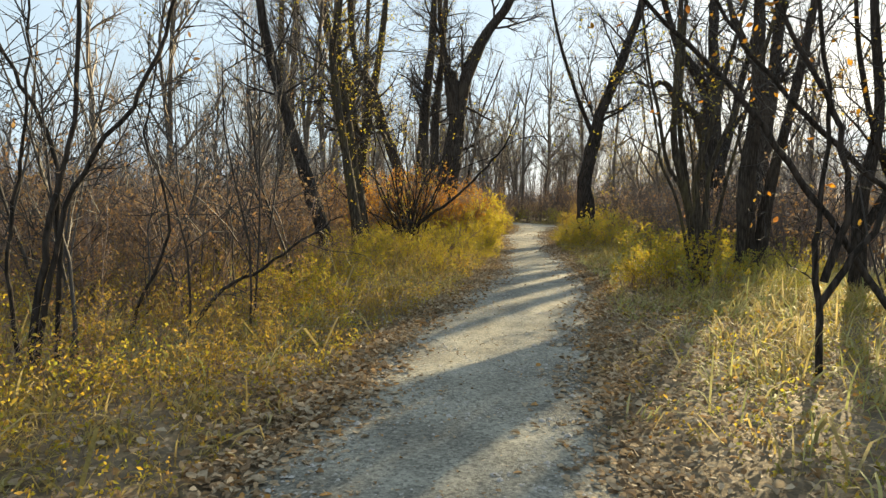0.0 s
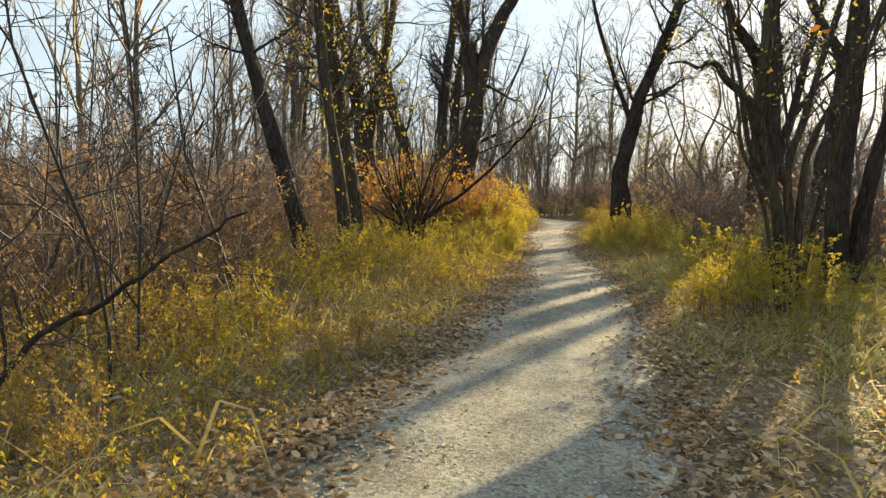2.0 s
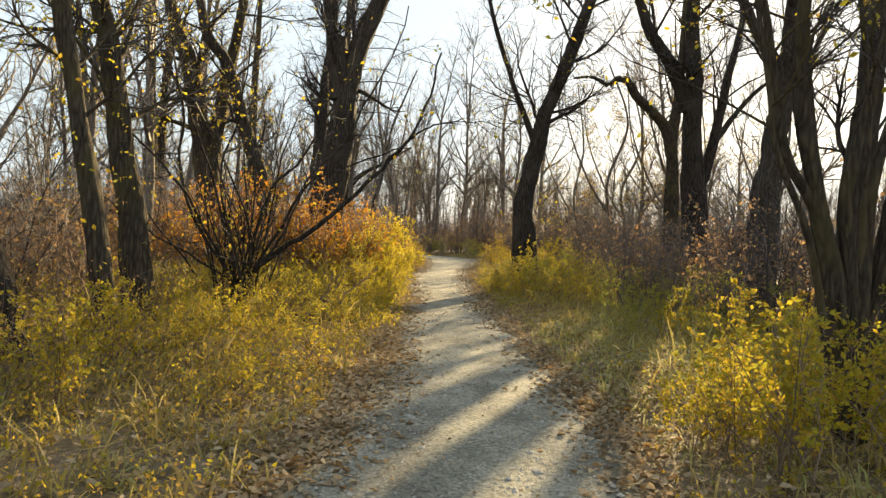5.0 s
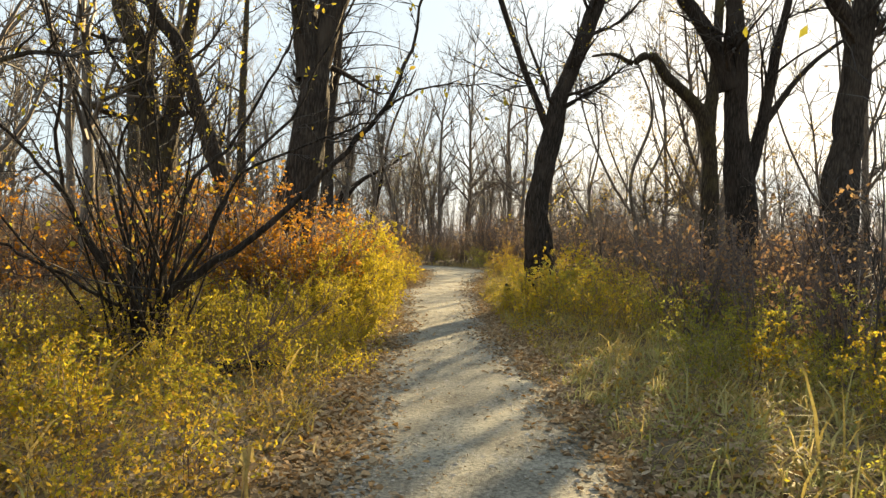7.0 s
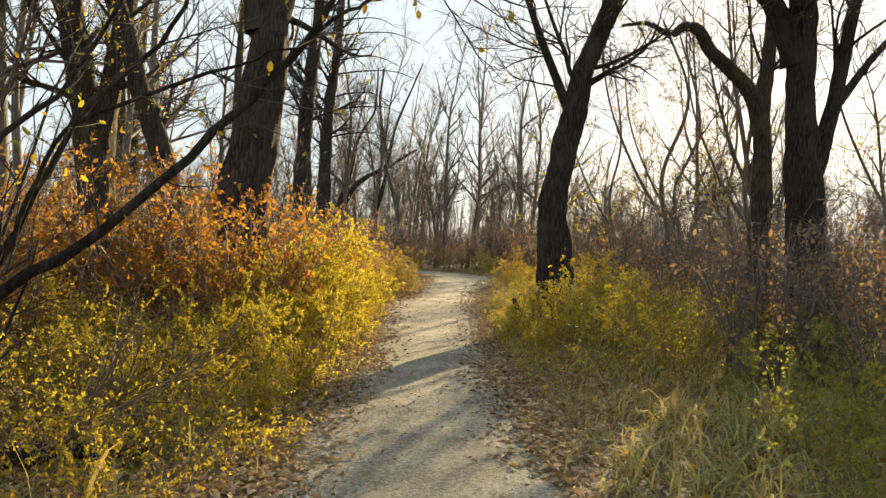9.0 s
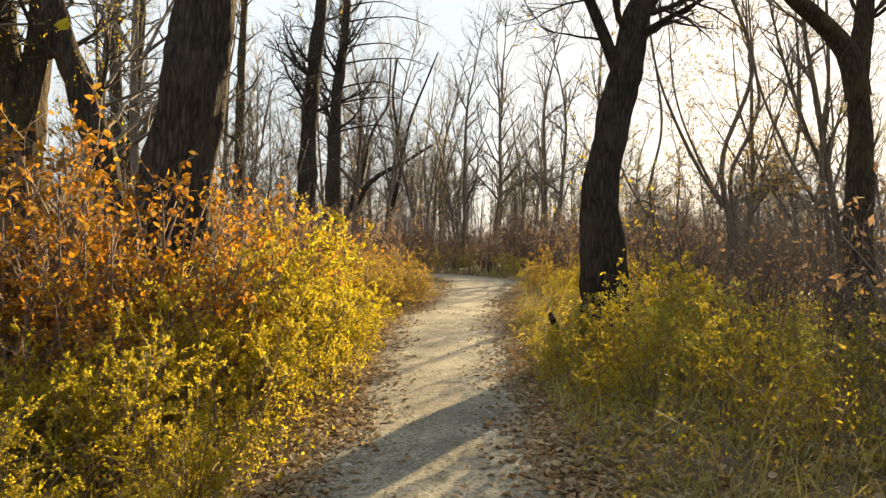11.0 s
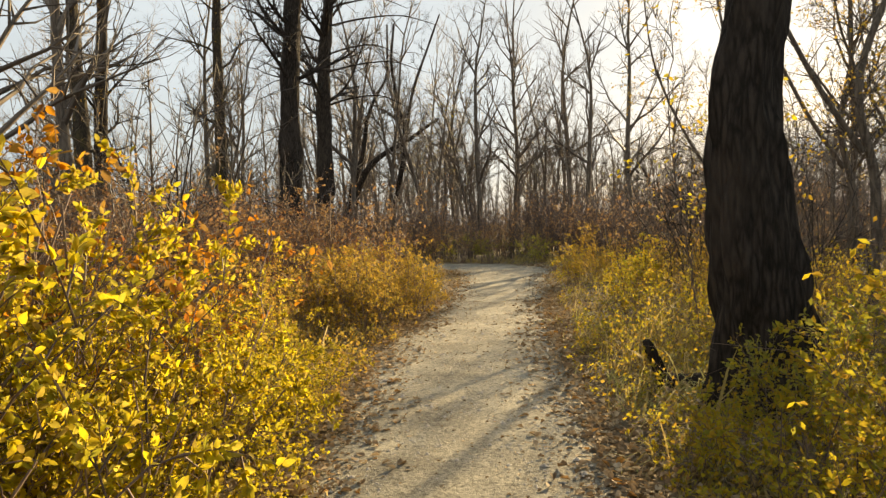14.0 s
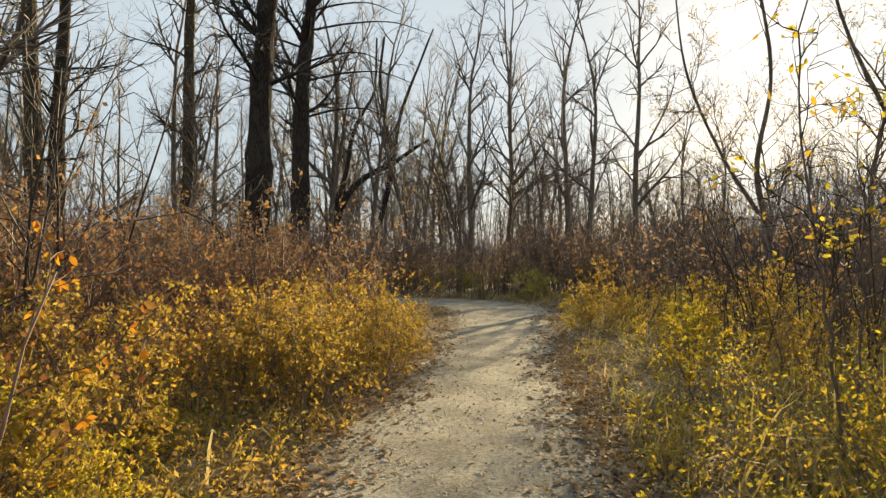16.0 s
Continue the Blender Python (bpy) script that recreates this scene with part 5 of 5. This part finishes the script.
tangle("low_weeds", "low dull green weeds among grass and leaf litter", 213, 4200, 1.2, 9, 1, 26, lambda x, y, d, s: (s > 0) * patchy(x, y, 1.2, 3.1), lambda x, y, d, s: np.clip(0.07 + 0.07 * d, 0.06, 0.35), M_TWIG_PALE, M_LEAF_GREEN, 10, 0.034, 0.5)
tangle("gold_weeds", "leafy yellow-green plants crowding the tree foot", 214, 2600, 3.2, 9, 20, 30, lambda x, y, d, s: (s > 0) * (0.35 + 0.65 * patchy(x, y, 1.0, 0.3)), lambda x, y, d, s: np.clip(0.25 + 0.35 * d, 0.2, 1.0), M_TWIG_RED, M_LEAF_GOLD, 13, 0.038, 0.25)
tangle("rust_weeds", "waist-high reddish-brown undergrowth beyond the yellow bushes", 215, 6500, -9, 2.6, 27, 44, lambda x, y, d, s: (s < 0) * (d > 1.4) * (0.4 + 0.6 * patchy(x, y, 0.7, 3.3)), lambda x, y, d, s: np.clip(0.5 + 0.36 * d, 0.4, 2.2), M_TWIG_BRUSH, M_LEAF_RED, 13, 0.055)
tangle("amber_weeds", "golden-brown leafy plants along the bend of the path", 216, 3000, -2, 3.4, 25.5, 38, lambda x, y, d, s: (s < 0) * (d < 3.2) * 0.9, lambda x, y, d, s: np.clip(0.2 + 0.3 * d, 0.2, 0.9), M_TWIG_RED, M_LEAF_AMBER, 9, 0.045, 0.15)
tangle("gold_weeds", "green and gold weeds on the sunny side of the bend", 217, 3200, 3.6, 12, 26, 43, lambda x, y, d, s: (s > 0) * (0.35 + 0.65 * patchy(x, y, 0.8, 5.2)), lambda x, y, d, s: np.clip(0.2 + 0.25 * d, 0.15, 1.0), M_TWIG_RED, M_LEAF_GOLD, 9, 0.045, 0.35)


START = int(np.argmin(np.abs(LINE[:, 1] - 1.0)))
MIDDLE = int(np.argmin(np.abs(LINE[:200, 1] - 26.0))) if LINE[199, 1] > 26 else int(np.argmin(np.abs(LINE[:, 1] - 26.0)))
END = int(np.argmin(np.abs(LINE[:, 1] - 44.0)))
litter("fallen_leaves", "dry curled brown and grey leaves along the path edges", 170, 62000, START, MIDDLE, 0.06, 0.9)
litter("far_fallen_leaves", "dry brown leaves along the path edges", 171, 24000, MIDDLE, END, 0.06, 0.6, 0.1, 0.24)
litter("leaf_crumbs", "small crushed leaf pieces strewn over the gravel", 172, 24000, START, END, 0.028, 0.3, -0.5, 0.45)


def pebbles():
    rng = np.random.default_rng(180)
    n = 46000
    x, y = rng.uniform(-1.2, 5.5, n), rng.uniform(1.5, 32, n)
    d, _ = off_path(x, y)
    ok = (d < -0.02)
    x, y = x[ok], y[ok]
    n = len(x)
    s = rng.uniform(0.004, 0.014, n) * (1 + 1.2 * (rng.random(n) < 0.05))
    b = np.array([(1, 0, 0), (0, 1, 0), (-1, 0, 0), (0, -1, 0), (0, 0, 0.7)])
    a = rng.uniform(0, 6.28, n)
    ca, sa = np.cos(a)[:, None], np.sin(a)[:, None]
    bx, by = b[None, :, 0] * rng.uniform(0.7, 1.5, n)[:, None], b[None, :, 1]
    v = np.stack([x[:, None] + s[:, None] * (bx * ca - by * sa), y[:, None] + s[:, None] * (bx * sa + by * ca), 0.008 + 0 * x[:, None] + s[:, None] * b[None, :, 2]], -1)
    o = np.arange(n)[:, None] * 5
    g = Geo()
    g.add(v, None, np.concatenate([o + np.array([[i, (i + 1) % 4, 4]]) for i in range(4)]))
    tagged(new("gravel", g.mesh("gravel", M_STONE)), "loose small stones on the packed path", "gravel", kind="stuff")


pebbles()


# ---------------- far wood ----------------
def far_wood():
    """A closed stand of thin trunks and twigs where single trees cannot be told apart."""
    rng = np.random.default_rng(190)
    g = Geo()
    found = []
    for k in range(900):
        a = radians(rng.uniform(-95, 95))
        dist = rng.uniform(95, 170)
        x, y = 3 + dist * math.sin(a), 20 + dist * math.cos(a)
        h = rng.uniform(8, 16)
        p = np.array([x, y, -0.2])
        lean = rng.normal(size=2) * 0.05
        pts = np.array([p + np.array([lean[0] * f * h, lean[1] * f * h, f * h]) for f in (0, 0.35, 0.7, 1)])
        r = rng.uniform(0.06, 0.16)
        found.append((pts, r * np.array([1, 0.8, 0.45, 0.1])))
        for _ in range(12):
            f = rng.uniform(0.15, 0.95)
            q = pts[0] + (pts[-1] - pts[0]) * f
            d = unit(np.array([rng.normal(), rng.normal(), rng.uniform(0.4, 1.6)])) * rng.uniform(1.2, 3.2) * (1.1 - 0.5 * f)
            found.append((np.array([q, q + d * 0.5 + rng.normal(size=3) * 0.1, q + d]), r * np.array([0.4, 0.28, 0.08])))
    for k in range(900):
        a = radians(rng.uniform(-95, 95))
        dist = rng.uniform(95, 170)
        p = np.array([3 + dist * math.sin(a), 20 + dist * math.cos(a), -0.1])
        for _ in range(5):
            d = unit(np.array([rng.normal() * 0.5, rng.normal() * 0.5, 1])) * rng.uniform(1.5, 4.0)
            found.append((np.array([p, p + d * 0.5 + rng.normal(size=3) * 0.15, p + d]), np.array([0.06, 0.05, 0.02])))
    tubes(g, found)
    tagged(new("far_wood", g.mesh("far_wood", M_TWIG)), "distant bare grey wood closing off the view", "wood", kind="stuff")


far_wood()


def pole_thicket(name, label, seed, n, x0, x1, y0, y1, h0, h1, mat):
    """Countless thin bent young stems with side twigs."""
    rng = np.random.default_rng(seed)
    g = Geo()
    x, y = rng.uniform(x0, x1, n), rng.uniform(y0, y1, n)
    d, _ = off_path(x, y)
    x, y = x[d > 0.8], y[d > 0.8]
    n = len(x)
    h = h0 + (h1 - h0) * rng.random(n) ** 1.6
    r = rng.uniform(0.009, 0.024, n) * (0.6 + h / 8)
    f = np.array([0, 0.25, 0.5, 0.75, 1])
    lean, bow = rng.normal(size=(n, 1, 2)) * 0.13, rng.normal(size=(n, 1, 2)) * 0.12
    pts = np.zeros((n, 5, 3))
    pts[:, :, :2] = np.stack([x, y], 1)[:, None] + h[:, None, None] * (lean * f[None, :, None] + bow * (f * f)[None, :, None]) + rng.normal(size=(n, 5, 2)) * 0.05 * f[None, :, None]
    pts[:, :, 2] = -0.1 + h[:, None] * f
    tubes(g, list(zip(pts, r[:, None] * np.array([1, 0.85, 0.65, 0.4, 0.12]))))
    for _ in range(9):
        k = rng.uniform(0.6, 3.9, n)
        i = k.astype(int)
        a = np.arange(n)
        q = pts[a, i] + (pts[a, i + 1] - pts[a, i]) * (k - i)[:, None]
        w = np.stack([rng.normal(size=n), rng.normal(size=n), rng.uniform(0.2, 1.9, n)], 1)
        w *= (rng.uniform(0.1, 0.3, n) * h * (1.1 - 0.15 * k) / np.linalg.norm(w, axis=1))[:, None]
        mid = q + w * 0.5 + rng.normal(size=(n, 3)) * 0.06
        tubes(g, list(zip(np.stack([q, mid, q + w], 1), r[:, None] * np.array([0.36, 0.26, 0.1]))))
        e = q + w * 0.4
        w2 = w * 0.5 + rng.normal(size=(n, 3)) * 0.12 * np.linalg.norm(w, axis=1)[:, None] * 2
        tubes(g, list(zip(np.stack([e, e + w2], 1), r[:, None] * np.array([0.2, 0.08]))))
    tagged(new(name, g.mesh(name, mat)), label, "thicket", kind="stuff")


pole_thicket("young_thicket", "dense thicket of thin bare young stems", 200, 900, -18, 34, 48.5, 72, 2.0, 8.0, M_TWIG)
pole_thicket("side_thicket", "thin bare young stems among brush", 201, 420, 11, 30, 16, 48, 1.4, 4.0, M_TWIG)
pole_thicket("side_thicket", "thin bare young stems among brush", 202, 460, -24, -5, 7, 46, 1.2, 3.6, M_TWIG)
